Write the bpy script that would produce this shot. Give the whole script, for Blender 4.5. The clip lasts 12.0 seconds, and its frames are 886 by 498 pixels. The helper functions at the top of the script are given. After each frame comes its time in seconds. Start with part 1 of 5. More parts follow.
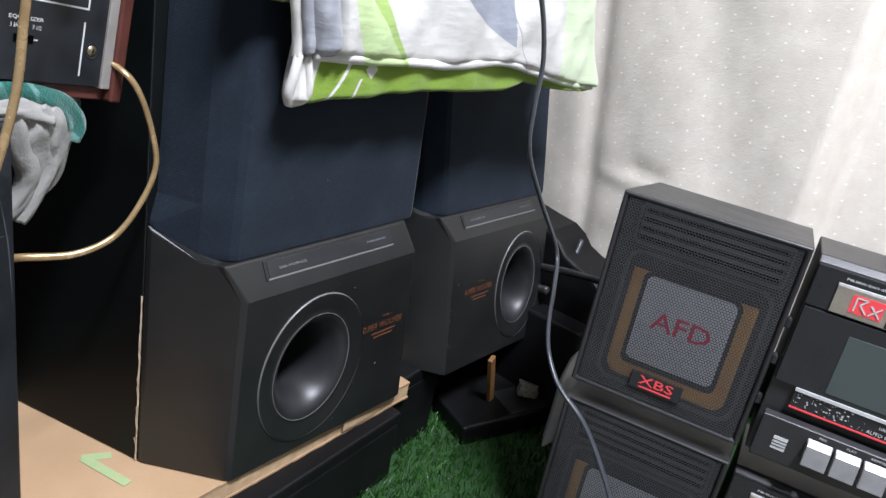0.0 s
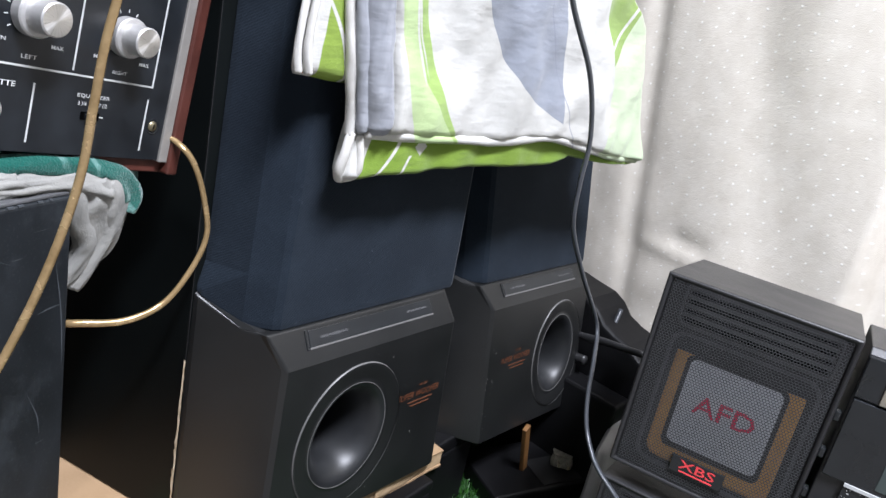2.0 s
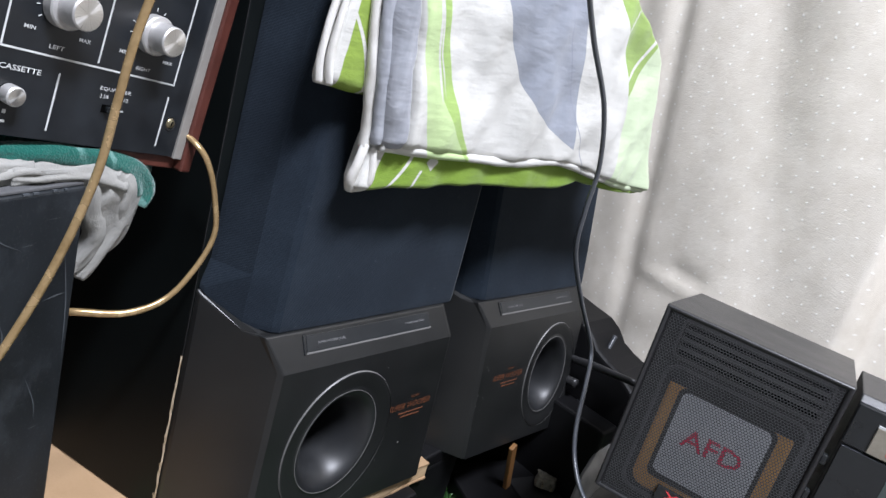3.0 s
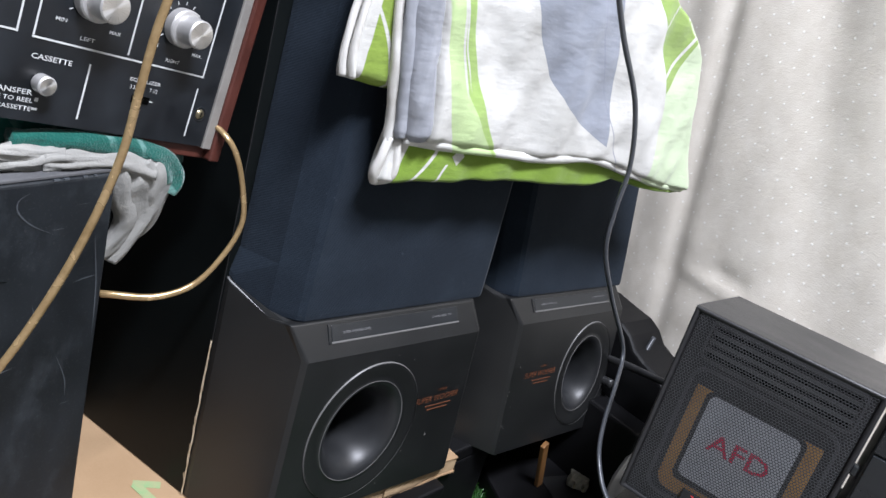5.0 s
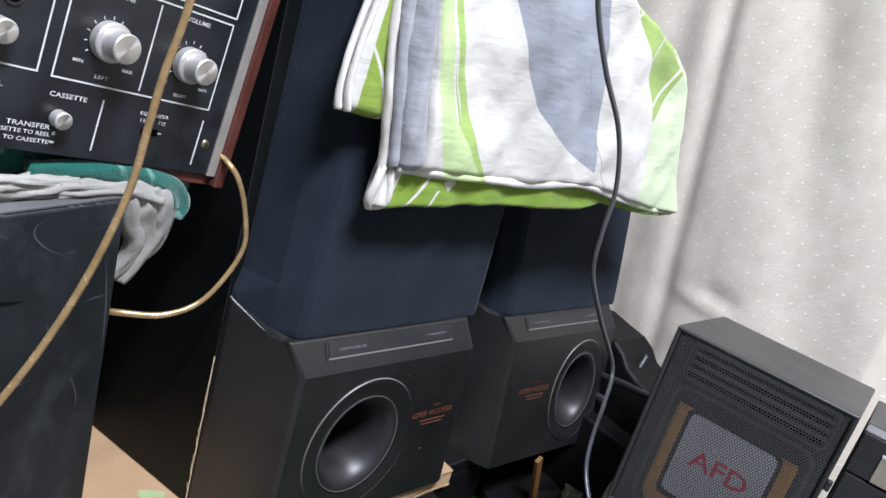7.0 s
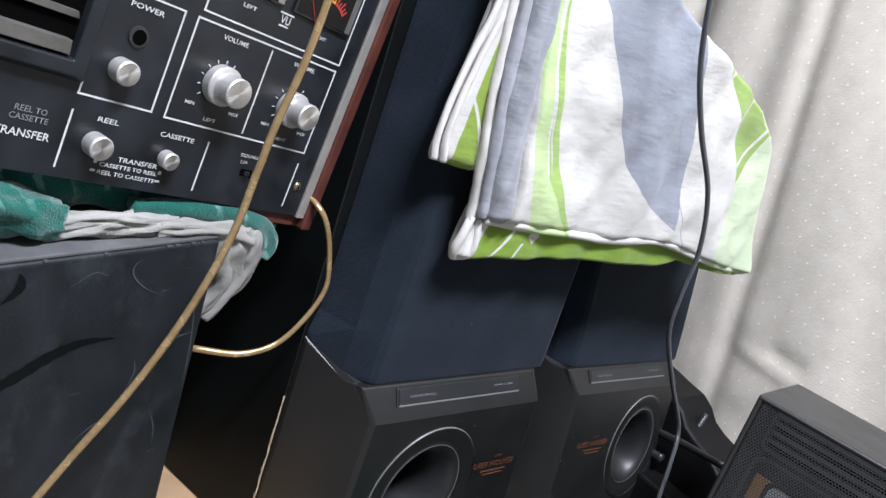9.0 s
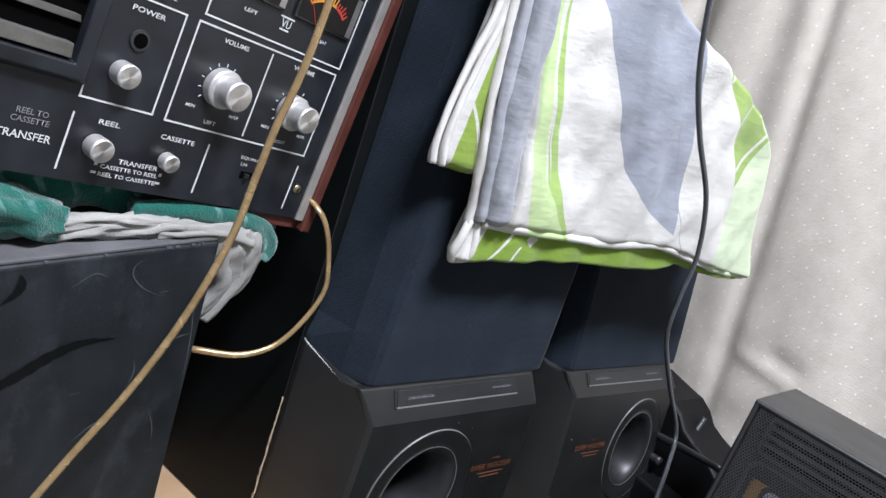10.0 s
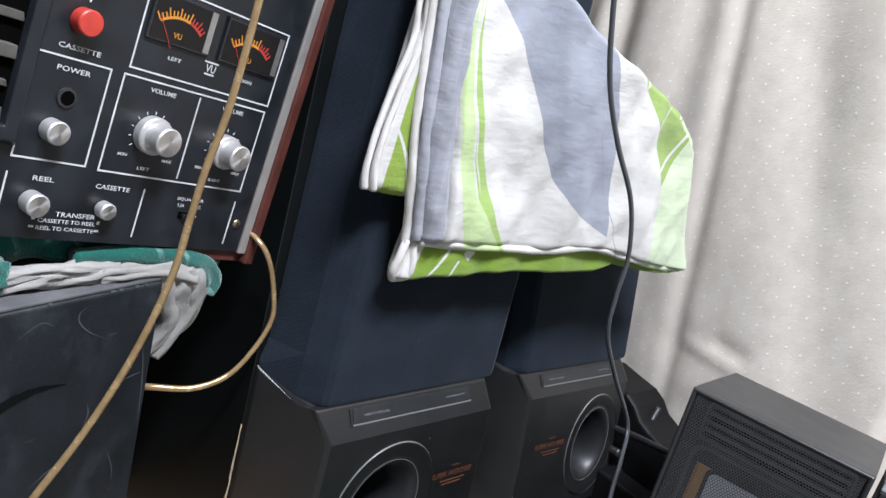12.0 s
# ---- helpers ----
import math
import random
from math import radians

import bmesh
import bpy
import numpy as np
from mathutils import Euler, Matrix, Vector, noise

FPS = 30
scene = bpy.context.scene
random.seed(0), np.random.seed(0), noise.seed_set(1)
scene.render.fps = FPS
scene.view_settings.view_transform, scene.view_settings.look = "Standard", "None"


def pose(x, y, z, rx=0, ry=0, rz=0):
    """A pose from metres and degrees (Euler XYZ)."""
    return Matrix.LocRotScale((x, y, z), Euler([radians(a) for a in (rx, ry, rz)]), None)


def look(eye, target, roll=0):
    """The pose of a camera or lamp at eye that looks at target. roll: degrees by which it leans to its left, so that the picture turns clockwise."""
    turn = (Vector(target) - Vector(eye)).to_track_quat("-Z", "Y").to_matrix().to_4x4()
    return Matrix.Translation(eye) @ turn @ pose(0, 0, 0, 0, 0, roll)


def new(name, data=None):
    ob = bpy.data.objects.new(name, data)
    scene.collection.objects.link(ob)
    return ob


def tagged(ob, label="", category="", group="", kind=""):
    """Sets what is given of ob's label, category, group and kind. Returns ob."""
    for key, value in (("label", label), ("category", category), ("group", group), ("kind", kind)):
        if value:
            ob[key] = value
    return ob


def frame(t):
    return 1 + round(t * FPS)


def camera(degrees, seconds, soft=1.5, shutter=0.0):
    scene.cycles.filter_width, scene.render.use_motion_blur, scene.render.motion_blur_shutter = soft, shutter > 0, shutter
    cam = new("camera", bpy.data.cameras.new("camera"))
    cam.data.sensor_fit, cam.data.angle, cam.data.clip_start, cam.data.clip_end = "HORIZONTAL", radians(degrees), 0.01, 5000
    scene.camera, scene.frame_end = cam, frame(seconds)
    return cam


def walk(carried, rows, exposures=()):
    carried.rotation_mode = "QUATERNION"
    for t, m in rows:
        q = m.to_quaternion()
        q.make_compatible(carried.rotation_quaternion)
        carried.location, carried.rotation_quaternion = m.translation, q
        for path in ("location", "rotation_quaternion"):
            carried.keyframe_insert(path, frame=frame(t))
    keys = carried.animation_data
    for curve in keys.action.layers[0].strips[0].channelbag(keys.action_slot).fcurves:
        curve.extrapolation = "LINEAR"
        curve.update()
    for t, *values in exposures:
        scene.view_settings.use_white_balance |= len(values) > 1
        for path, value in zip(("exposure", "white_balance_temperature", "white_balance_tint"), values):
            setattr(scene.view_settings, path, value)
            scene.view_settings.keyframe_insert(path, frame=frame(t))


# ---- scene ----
cam = camera(59.4, 12.0)
PATH = [
    (0, (-0.356, -0.44, 0.783), (1.143, 0.651, 0.03), 11.3),
    (0.5, (-0.351, -0.458, 0.777), (1.125, 0.663, 0.026), 12.6),
    (1, (-0.363, -0.448, 0.799), (1.081, 0.716, 0.052), 11.8),
    (1.5, (-0.37, -0.43, 0.806), (1.037, 0.799, 0.092), 11.3),
    (2, (-0.358, -0.425, 0.805), (1.102, 0.77, 0.141), 12.3),
    (2.5, (-0.351, -0.419, 0.818), (1.144, 0.747, 0.18), 15.7),
    (3, (-0.366, -0.422, 0.81), (1.103, 0.776, 0.171), 16.7),
    (3.5, (-0.364, -0.426, 0.813), (1.1, 0.781, 0.178), 16.7),
    (5.5, (-0.346, -0.448, 0.82), (0.993, 0.865, 0.125), 16.9),
    (6, (-0.352, -0.451, 0.833), (0.989, 0.865, 0.146), 17.1),
    (6.5, (-0.356, -0.462, 0.835), (0.988, 0.859, 0.165), 17.2),
    (7, (-0.359, -0.472, 0.838), (0.984, 0.854, 0.177), 16.7),
    (7.5, (-0.385, -0.456, 0.848), (0.933, 0.914, 0.226), 17.5),
    (9.5, (-0.387, -0.432, 0.839), (0.896, 0.971, 0.218), 19.3),
    (10, (-0.387, -0.435, 0.844), (0.895, 0.97, 0.224), 19.5),
    (10.5, (-0.385, -0.439, 0.85), (0.908, 0.959, 0.238), 19.0),
    (11, (-0.386, -0.449, 0.851), (0.904, 0.955, 0.245), 18.9),
    (11.5, (-0.391, -0.453, 0.864), (0.919, 0.934, 0.265), 19.1),
    (12, (-0.387, -0.464, 0.866), (0.958, 0.899, 0.291), 15.6),
]
walk(cam, [(t, look(eye, target, roll)) for t, eye, target, roll in PATH],
     [(0.0, 0.03), (0.5, 0.30), (1.0, 0.38), (1.5, 0.28), (2.0, 0.12), (3.0, -0.04), (5.5, 0.0), (7.5, 0.0), (9.5, -0.09), (12.0, -0.10)])
# ---------------------------------------------------------------- light
world = bpy.data.worlds.new("world")
scene.world = world
world.use_nodes = True
world.node_tree.nodes["Background"].inputs[0].default_value = (0.75, 0.85, 1.0, 1)
world.node_tree.nodes["Background"].inputs[1].default_value = 0.05
lamp = new("ceiling_lamp_light", bpy.data.lights.new("ceiling_lamp_light", "AREA"))
lamp.data.shape, lamp.data.size, lamp.data.size_y = "RECTANGLE", 0.84, 0.18
lamp.data.energy, lamp.data.color = 125, (0.935, 0.972, 1.105)
lamp.matrix_world = pose(-0.28, -0.98, 2.36, 0, 0, 25)


# ---------------------------------------------------------------- shader arithmetic
class S:
    """A shader value, with arithmetic."""

    def __init__(self, tree, out):
        self.t, self.o = tree, out

    def op(self, kind, *args, clamp=False):
        n = self.t.nodes.new("ShaderNodeMath")
        n.operation, n.use_clamp = kind, clamp
        for i, a in enumerate((self, *args)):
            if isinstance(a, S):
                self.t.links.new(a.o, n.inputs[i])
            else:
                n.inputs[i].default_value = a
        return S(self.t, n.outputs[0])

    def __add__(self, b): return self.op("ADD", b)
    def __sub__(self, b): return self.op("SUBTRACT", b)
    def __mul__(self, b): return self.op("MULTIPLY", b)
    def __truediv__(self, b): return self.op("DIVIDE", b)
    def __rsub__(self, b): return (self * -1.0) + b
    def __radd__(self, b): return self.op("ADD", b)
    def __rmul__(self, b): return self.op("MULTIPLY", b)
    def abs(self): return self.op("ABSOLUTE")
    def sin(self): return self.op("SINE")
    def min(self, b): return self.op("MINIMUM", b)
    def max(self, b): return self.op("MAXIMUM", b)
    def fract(self): return self.op("FRACT")
    def pow(self, b): return self.op("POWER", b)

    def step(self, width=0.0006):
        """1 where the value is over nought, with a soft edge of that width."""
        return (self / width + 0.5).op("ADD", 0.0, clamp=True)


class Mat:
    """A Principled material and short ways to its nodes."""

    def __init__(self, name, color, rough=0.5, metal=0.0, spec=0.5, **more):
        self.m = bpy.data.materials.new(name)
        self.m.use_nodes = True
        self.t = self.m.node_tree
        self.b = self.t.nodes["Principled BSDF"]
        self.b.inputs["Base Color"].default_value = (*color, 1)
        self.b.inputs["Roughness"].default_value = rough
        self.b.inputs["Metallic"].default_value = metal
        self.b.inputs["Specular IOR Level"].default_value = spec
        for k, v in more.items():
            self.b.inputs[k.replace("_", " ")].default_value = v
        self.color = (*color, 1)

    def node(self, kind, **props):
        n = self.t.nodes.new(kind)
        for k, v in props.items():
            if k == "operation":
                n.operation = v
        return n

    def place(self, local=True):
        if local:
            return self.node("ShaderNodeTexCoord").outputs["Object"]
        return self.node("ShaderNodeNewGeometry").outputs["Position"]

    def xyz(self, local=True):
        n = self.node("ShaderNodeSeparateXYZ")
        self.t.links.new(self.place(local), n.inputs[0])
        return [S(self.t, o) for o in n.outputs]

    def noise(self, scale, detail=4, stretch=(1, 1, 1), local=True, rough=0.55):
        mp = self.node("ShaderNodeMapping")
        mp.inputs["Scale"].default_value = stretch
        self.t.links.new(self.place(local), mp.inputs[0])
        n = self.node("ShaderNodeTexNoise")
        n.inputs["Scale"].default_value, n.inputs["Detail"].default_value, n.inputs["Roughness"].default_value = scale, detail, rough
        self.t.links.new(mp.outputs[0], n.inputs["Vector"])
        return S(self.t, n.outputs["Fac"])

    def wave(self, scale, axis="X", distort=0.0, local=True):
        n = self.node("ShaderNodeTexWave")
        n.bands_direction = axis
        n.inputs["Scale"].default_value, n.inputs["Distortion"].default_value = scale, distort
        self.t.links.new(self.place(local), n.inputs["Vector"])
        return S(self.t, n.outputs["Fac"])

    def mix(self, fac, a, b):
        """Colour a where fac is 0, b where it is 1."""
        n = self.node("ShaderNodeMix")
        n.data_type = "RGBA"
        ins = [i for i in n.inputs if i.type == "RGBA"]
        facin = [i for i in n.inputs if i.type == "VALUE"][0]
        if isinstance(fac, S):
            self.t.links.new(fac.o, facin)
        else:
            facin.default_value = fac
        for i, c in zip(ins, (a, b)):
            if isinstance(c, tuple):
                i.default_value = (*c[:3], 1)
            else:
                self.t.links.new(c, i)
        return [o for o in n.outputs if o.type == "RGBA"][0]

    def paint(self, color):
        self.t.links.new(color, self.b.inputs["Base Color"])
        return self

    def gloss(self, value):
        self.t.links.new(value.op("ADD", 0.0, clamp=True).o, self.b.inputs["Roughness"])
        return self

    def relief(self, value, strength=0.3, distance=0.001):
        n = self.node("ShaderNodeBump")
        n.inputs["Strength"].default_value, n.inputs["Distance"].default_value = strength, distance
        self.t.links.new(value.o, n.inputs["Height"])
        self.t.links.new(n.outputs[0], self.b.inputs["Normal"])
        return self


def mottled(name, color, dark, rough, fine=900, broad=18, bump=0.15, rough_var=0.2, metal=0.0, spec=0.5, amount=1.0):
    """A worn surface: broad stains between two colours, fine grain in relief and gloss."""
    m = Mat(name, color, rough, metal, spec)
    broad_n, fine_n = m.noise(broad, 5), m.noise(fine, 3)
    f = ((broad_n - 0.5) * 1.7 * amount + 0.5 + (fine_n - 0.5) * 0.35).op("ADD", 0.0, clamp=True)
    m.paint(m.mix(f, dark, color))
    m.gloss((broad_n - 0.5) * rough_var + rough)
    m.relief(fine_n, bump, 0.0006)
    return m


def grille_cloth():
    m = Mat("navy_speaker_cloth", (0.012, 0.02, 0.036), 0.8, spec=0.12)
    x, y, z = m.xyz()
    q = x - y * 0.9
    w = (q * 2800.0).sin() * (z * 2800.0 + q * 1400.0).sin()
    broad, fluff = m.noise(13, 6), m.noise(260, 2)
    m.paint(m.mix(((broad - 0.42) * 1.6 + w * 0.17 + (fluff - 0.5) * 0.45).op("ADD", 0.0, clamp=True), (0.0095, 0.0146, 0.0222), (0.0225, 0.0330, 0.0465)))
    lint = (fluff - 0.76).step(0.02)
    m.paint(m.mix(lint * 0.25, m.b.inputs["Base Color"].links[0].from_socket, (0.12, 0.14, 0.17)))
    m.relief(w * 0.35 + fluff * 0.8, 0.4, 0.0006)
    m.b.inputs["Sheen Weight"].default_value = 0.04
    m.b.inputs["Sheen Roughness"].default_value = 0.5
    return m


def print_cloth(kind):
    """Printed cotton: white ground with grey-blue and green leaf shapes; kind picks the piece of the sheet."""
    m = Mat("printed_cotton_" + kind, (0.8, 0.8, 0.8), 0.85, spec=0.2)
    x, y, z = m.xyz(False)
    white, grey, green, pale = (0.515, 0.508, 0.478), (0.27, 0.3, 0.4), (0.2, 0.4, 0.035), (0.41, 0.52, 0.26)
    h = z - 0.69
    wob = (m.noise(14, 3, local=False) - 0.5) * 0.006

    def stripe(mid, half):
        return (half - (x + wob - mid).abs()).step(0.0008)

    if kind == "front":
        mid = 0.0964 - 0.6781 * h + 1.5924 * h * h
        c = m.mix(stripe(mid - 0.0035, 0.0225 - 0.105 * h), white, pale)
        c = m.mix((x + wob - mid + 0.002).step(0.0008) * (mid + 0.0185 - 0.1 * h - x).step(0.0008) * (h - 0.035 - (mid - x) * 3.0).step(0.004), c, (0.28, 0.4, 0.12))
        c = m.mix(stripe(mid - 0.0015, 0.0013) * (h - 0.035).step(0.01), c, white)
        c = m.mix(stripe(mid + 0.006 - 0.06 * h, 0.0009) * (h - 0.045).step(0.02), c, white)
        # large grey leaf: left edge falls from the top to a tip at the foot
        left = 0.2747 - 2.8154 * h + 18.6825 * h * h - 53.9474 * h * h * h
        right = 0.2698 - 0.2605 * h - 0.8750 * h * h
        leaf = (x + wob - left).step(0.0008) * (right - x + wob).step(0.0008) * (h - 0.001).step(0.001)
        shade = m.mix(m.noise(11, 3, (1, 1, 2.5), local=False), (0.18, 0.198, 0.236), (0.305, 0.322, 0.36))
        c = m.mix(leaf, c, shade)
        # green leaf and pale field beyond the white band
        band = 0.3538 - 0.1046 * h - 3.3190 * h * h
        beyond = (x + wob - band).step(0.0008)
        c = m.mix(beyond, c, (0.5, 0.585, 0.4))
        c = m.mix(beyond * (h - 0.054 - (x + wob - 0.333) * 2.3).step(0.002), c, (0.245, 0.345, 0.1))
        line = (0.0035 - (h - 0.072 - (x - 0.325) * 1.6).abs()).step(0.001) * beyond
        dash = (0.0033 - (h - 0.12 - (x - 0.296) * 1.6).abs()).step(0.001) * beyond * ((x * 260.0).fract() - 0.4).step(0.1)
        line2 = (0.003 - (h - 0.158 - (x - 0.262) * 1.4).abs()).step(0.001) * beyond
        c = m.mix(line.max(dash).max(line2), c, white)
        # stitched seam
        c = m.mix((0.0007 - (x + wob - (0.2840 - 0.8738 * h + 1.6598 * h * h)).abs()).step(0.0006) * 0.8, c, (0.22, 0.23, 0.28))
    elif kind == "edge":
        c = m.mix(m.noise(30, 3, (3, 3, 0.4), local=False), (0.165, 0.175, 0.2), (0.37, 0.38, 0.405))
    elif kind == "hem":
        c = m.mix(m.noise(25, 3, (0.4, 1, 2), local=False), (0.1, 0.18, 0.014), (0.2, 0.3, 0.04))
        curve = (0.0016 - (x - 0.052 - (z - 0.652) * 0.9 + 12.0 * (z - 0.652) * (z - 0.652)).abs()).step(0.0008)
        curve2 = (0.0014 - (x - 0.075 - (z - 0.652) * 0.5).abs()).step(0.0008) * (0.664 - z).step()
        spot = (0.0075 - (x - 0.092).abs() - (z - 0.671).abs()).step(0.001)
        c = m.mix(curve.max(spot).max(curve2), c, white)
        c = m.mix((0.034 - x + (z - 0.66) * 0.3).step(), c, white)
    else:
        left = -0.0155 + (z - 0.757) * 0.06
        c = m.mix((x + wob - left).step(), white, (0.2, 0.29, 0.045))
        c = m.mix((0.0017 - (x - 0.009 + (z - 0.717) * (z - 0.717) * 7.5 + (z - 0.717) * 0.05).abs()).step(0.0008) * (0.79 - z).step(), c, white)
        c = m.mix((0.0038 - (x + 0.011).abs().max((z - 0.825).abs())).step(0.001), c, white)
    m.paint(c)
    weave = (x * 5200.0).sin() * (z * 5200.0).sin()
    crease = m.noise(38, 4, (1, 1, 1.6), local=False)
    fine_crease = m.noise(85, 3, (0.7, 1, 2.2), local=False)
    m.relief(weave * 0.03 + crease + fine_crease * 0.5, 0.3, 0.005)
    m.b.inputs["Sheen Weight"].default_value = 0.15
    return m


def curtain_cloth():
    m = Mat("cream_dotted_curtain", (0.62, 0.6, 0.55), 0.9, spec=0.15)
    x, y, z = m.xyz(False)
    n = m.noise(40, 4, local=False)
    drift = m.noise(7, 1, local=False)
    a = (y + z * 0.35 + (drift - 0.5) * 0.05) / 0.023
    b = (z - y * 0.2 + (drift - 0.5) * 0.035) / 0.021
    row = (b * 0.5).fract() - 0.5
    u = (a + row.step(0.001) * 0.5).fract() - 0.5
    v = b.fract() - 0.5
    dot = (0.0045 - (u * u + v * v)).step(0.006)
    slub = m.noise(180, 2, (1, 1, 6), local=False)
    base = m.mix(((n - 0.5) * 1.3 + slub * 0.5).op("ADD", 0.2, clamp=True), (0.565, 0.515, 0.44), (0.70, 0.655, 0.58))
    m.paint(m.mix(dot * 0.45, base, (0.9, 0.9, 0.88)))
    weave = (y * 3000.0).sin() * (z * 3000.0).sin()
    m.relief(weave * 0.15 + slub * 0.6 + dot * 0.5, 0.35, 0.0012)
    m.b.inputs["Subsurface Weight"].default_value = 0.0
    return m


def towel_cloth():
    m = Mat("green_white_towel", (0.6, 0.6, 0.58), 0.95, spec=0.1)
    x, y, z = m.xyz(False)
    n = m.noise(22, 3, local=False)
    f = m.noise(700, 2, local=False)
    c = m.mix(n, (0.15, 0.15, 0.142), (0.38, 0.372, 0.345))
    m.paint(c)
    m.relief(f * 0.25 + n + m.noise(90, 4, local=False) * 0.6, 0.5, 0.003)
    m.b.inputs["Sheen Weight"].default_value = 0.1
    return m


def towel_green():
    m = Mat("green_towel_band", (0.02, 0.2, 0.15), 0.95, spec=0.1)
    x, y, z = m.xyz(False)
    f, n = m.noise(700, 2, local=False), m.noise(30, 3, local=False)
    c = m.mix(n, (0.004, 0.055, 0.043), (0.012, 0.125, 0.098))
    bar = ((x + y * 0.6 + z * 0.3) / 0.024).fract() - 0.5
    bar = (0.11 - bar.abs()).step(0.05) * (n - 0.45).step(0.1)
    m.paint(m.mix(bar * 0.5, c, (0.2, 0.36, 0.33)))
    m.relief(f + n, 0.6, 0.002)
    m.b.inputs["Sheen Weight"].default_value = 0.3
    return m


def cardboard_mat():
    m = Mat("brown_cardboard", (0.5, 0.34, 0.2), 0.85, spec=0.2)
    n, f = m.noise(12, 4), m.noise(420, 3, (1, 4, 4))
    c = m.mix(((n - 0.5) * 1.2 + (f - 0.5) * 0.6 + 0.5).op("ADD", 0.0, clamp=True), (0.29, 0.185, 0.1), (0.42, 0.285, 0.17))
    m.paint(c)
    m.relief(f, 0.25, 0.0006)
    return m


def painted_box_mat():
    m = Mat("scuffed_black_paint", (0.02, 0.025, 0.03), 0.5, spec=0.45)
    broad, mid = m.noise(7, 5), m.noise(34, 5, (1, 1, 0.45))
    scratch = m.noise(70, 2, (0.25, 0.25, 6.0))
    x, y, z = m.xyz()
    f = ((broad - 0.45) * 1.2 + (mid - 0.5) * 1.5).op("ADD", 0.25, clamp=True)
    c = m.mix(f, (0.003, 0.0045, 0.0062), (0.0125, 0.0165, 0.021))
    rub = m.noise(16, 6, (1, 1, 0.7), rough=0.7)
    c = m.mix(((rub - 0.53) * 4.0).op("ADD", 0.0, clamp=True) * 0.75, c, (0.046, 0.054, 0.062))
    c = m.mix((scratch - 0.755).step(0.02) * 0.4, c, (0.16, 0.17, 0.18))
    fine = m.noise(500, 3)
    c = m.mix((fine - 0.62).step(0.05) * 0.1, c, (0.1, 0.108, 0.115))
    speck = m.noise(190, 3, (1, 1, 0.6))
    c = m.mix((speck - 0.72).step(0.04) * 0.12, c, (0.13, 0.135, 0.14))
    m.paint(c)
    m.gloss((mid - 0.5) * 0.35 + 0.52)
    m.relief(mid + fine * 0.3, 0.2, 0.001)
    return m


def brushed(name, color, axis_turn=True):
    m = Mat(name, color, 0.3, 1.0)
    x, y, z = m.xyz()
    n = m.node("ShaderNodeMath")
    n.operation = "ARCTAN2"
    m.t.links.new(x.o, n.inputs[0]), m.t.links.new(z.o, n.inputs[1])
    ang = S(m.t, n.outputs[0])
    streak = (ang * 23.0).sin() * 0.5 + (ang * 61.0).sin() * 0.3
    m.gloss(streak * 0.06 + 0.32)
    m.paint(m.mix(streak * 0.4 + 0.5, tuple(c * 0.8 for c in color), color))
    m.b.inputs["Anisotropic"].default_value = 0.85
    tg = m.node("ShaderNodeTangent")
    tg.direction_type, tg.axis = "RADIAL", "Y"
    m.t.links.new(tg.outputs[0], m.b.inputs["Tangent"])
    return m


M_CLOTH = grille_cloth()
M_BAFFLE = mottled("charcoal_moulded_plastic", (0.0126, 0.0131, 0.0133), (0.0060, 0.0064, 0.0066), 0.4, fine=1400, broad=14, bump=0.12, spec=0.6)
M_PLATE = mottled("smoked_label_plate", (0.022, 0.024, 0.026), (0.013, 0.014, 0.015), 0.3, fine=900, broad=25, bump=0.05)
M_CABINET = mottled("black_vinyl_board", (0.003, 0.0046, 0.0048), (0.0015, 0.0022, 0.0023), 0.5, spec=0.18, fine=700, broad=10, bump=0.1)
M_CHIP = mottled("bare_chipboard", (0.66, 0.55, 0.4), (0.3, 0.21, 0.12), 0.9, fine=900, broad=160, bump=0.8)
M_PORT = mottled("glossy_black_plastic", (0.018, 0.019, 0.021), (0.010, 0.0105, 0.011), 0.42, fine=900, broad=30, bump=0.03, rough_var=0.1)
M_EDGE = Mat("worn_grey_edge", (0.2, 0.19, 0.18), 0.4)
M_ORANGE = Mat("orange_print", (0.125, 0.042, 0.018), 0.6)
M_RING = Mat("lighter_grey_edge_line", (0.12, 0.118, 0.115), 0.4)
M_WHITE_INK = mottled("white_print", (0.62, 0.63, 0.62), (0.36, 0.37, 0.37), 0.6, fine=1500, broad=60, bump=0.0)
M_GREY_INK = Mat("grey_print", (0.15, 0.15, 0.155), 0.6)
M_FRONT, M_FOLD, M_HEM, M_FLAP = (print_cloth(k) for k in ("front", "edge", "hem", "flap"))
M_PIPING = mottled("white_cotton_edge", (0.64, 0.63, 0.6), (0.46, 0.44, 0.4), 0.9, fine=900, broad=60, bump=0.4)
M_CURTAIN = curtain_cloth()
M_TOWEL, M_TOWEL_GREEN = towel_cloth(), towel_green()
M_CARD = cardboard_mat()
M_CARD_EDGE = mottled("corrugated_edge", (0.52, 0.37, 0.22), (0.32, 0.21, 0.11), 0.9, fine=500, broad=90, bump=0.6)
M_GREEN_MARK = mottled("green_ink", (0.2, 0.36, 0.16), (0.36, 0.33, 0.18), 0.8, fine=400, broad=120, bump=0.1)
M_BOX = painted_box_mat()
M_SCRATCH = Mat("pale_scuff", (0.055, 0.062, 0.07), 0.6)
M_BOX_TOP = mottled("dusty_grey_top", (0.11, 0.111, 0.115), (0.05, 0.051, 0.054), 0.7, fine=600, broad=30, bump=0.3)
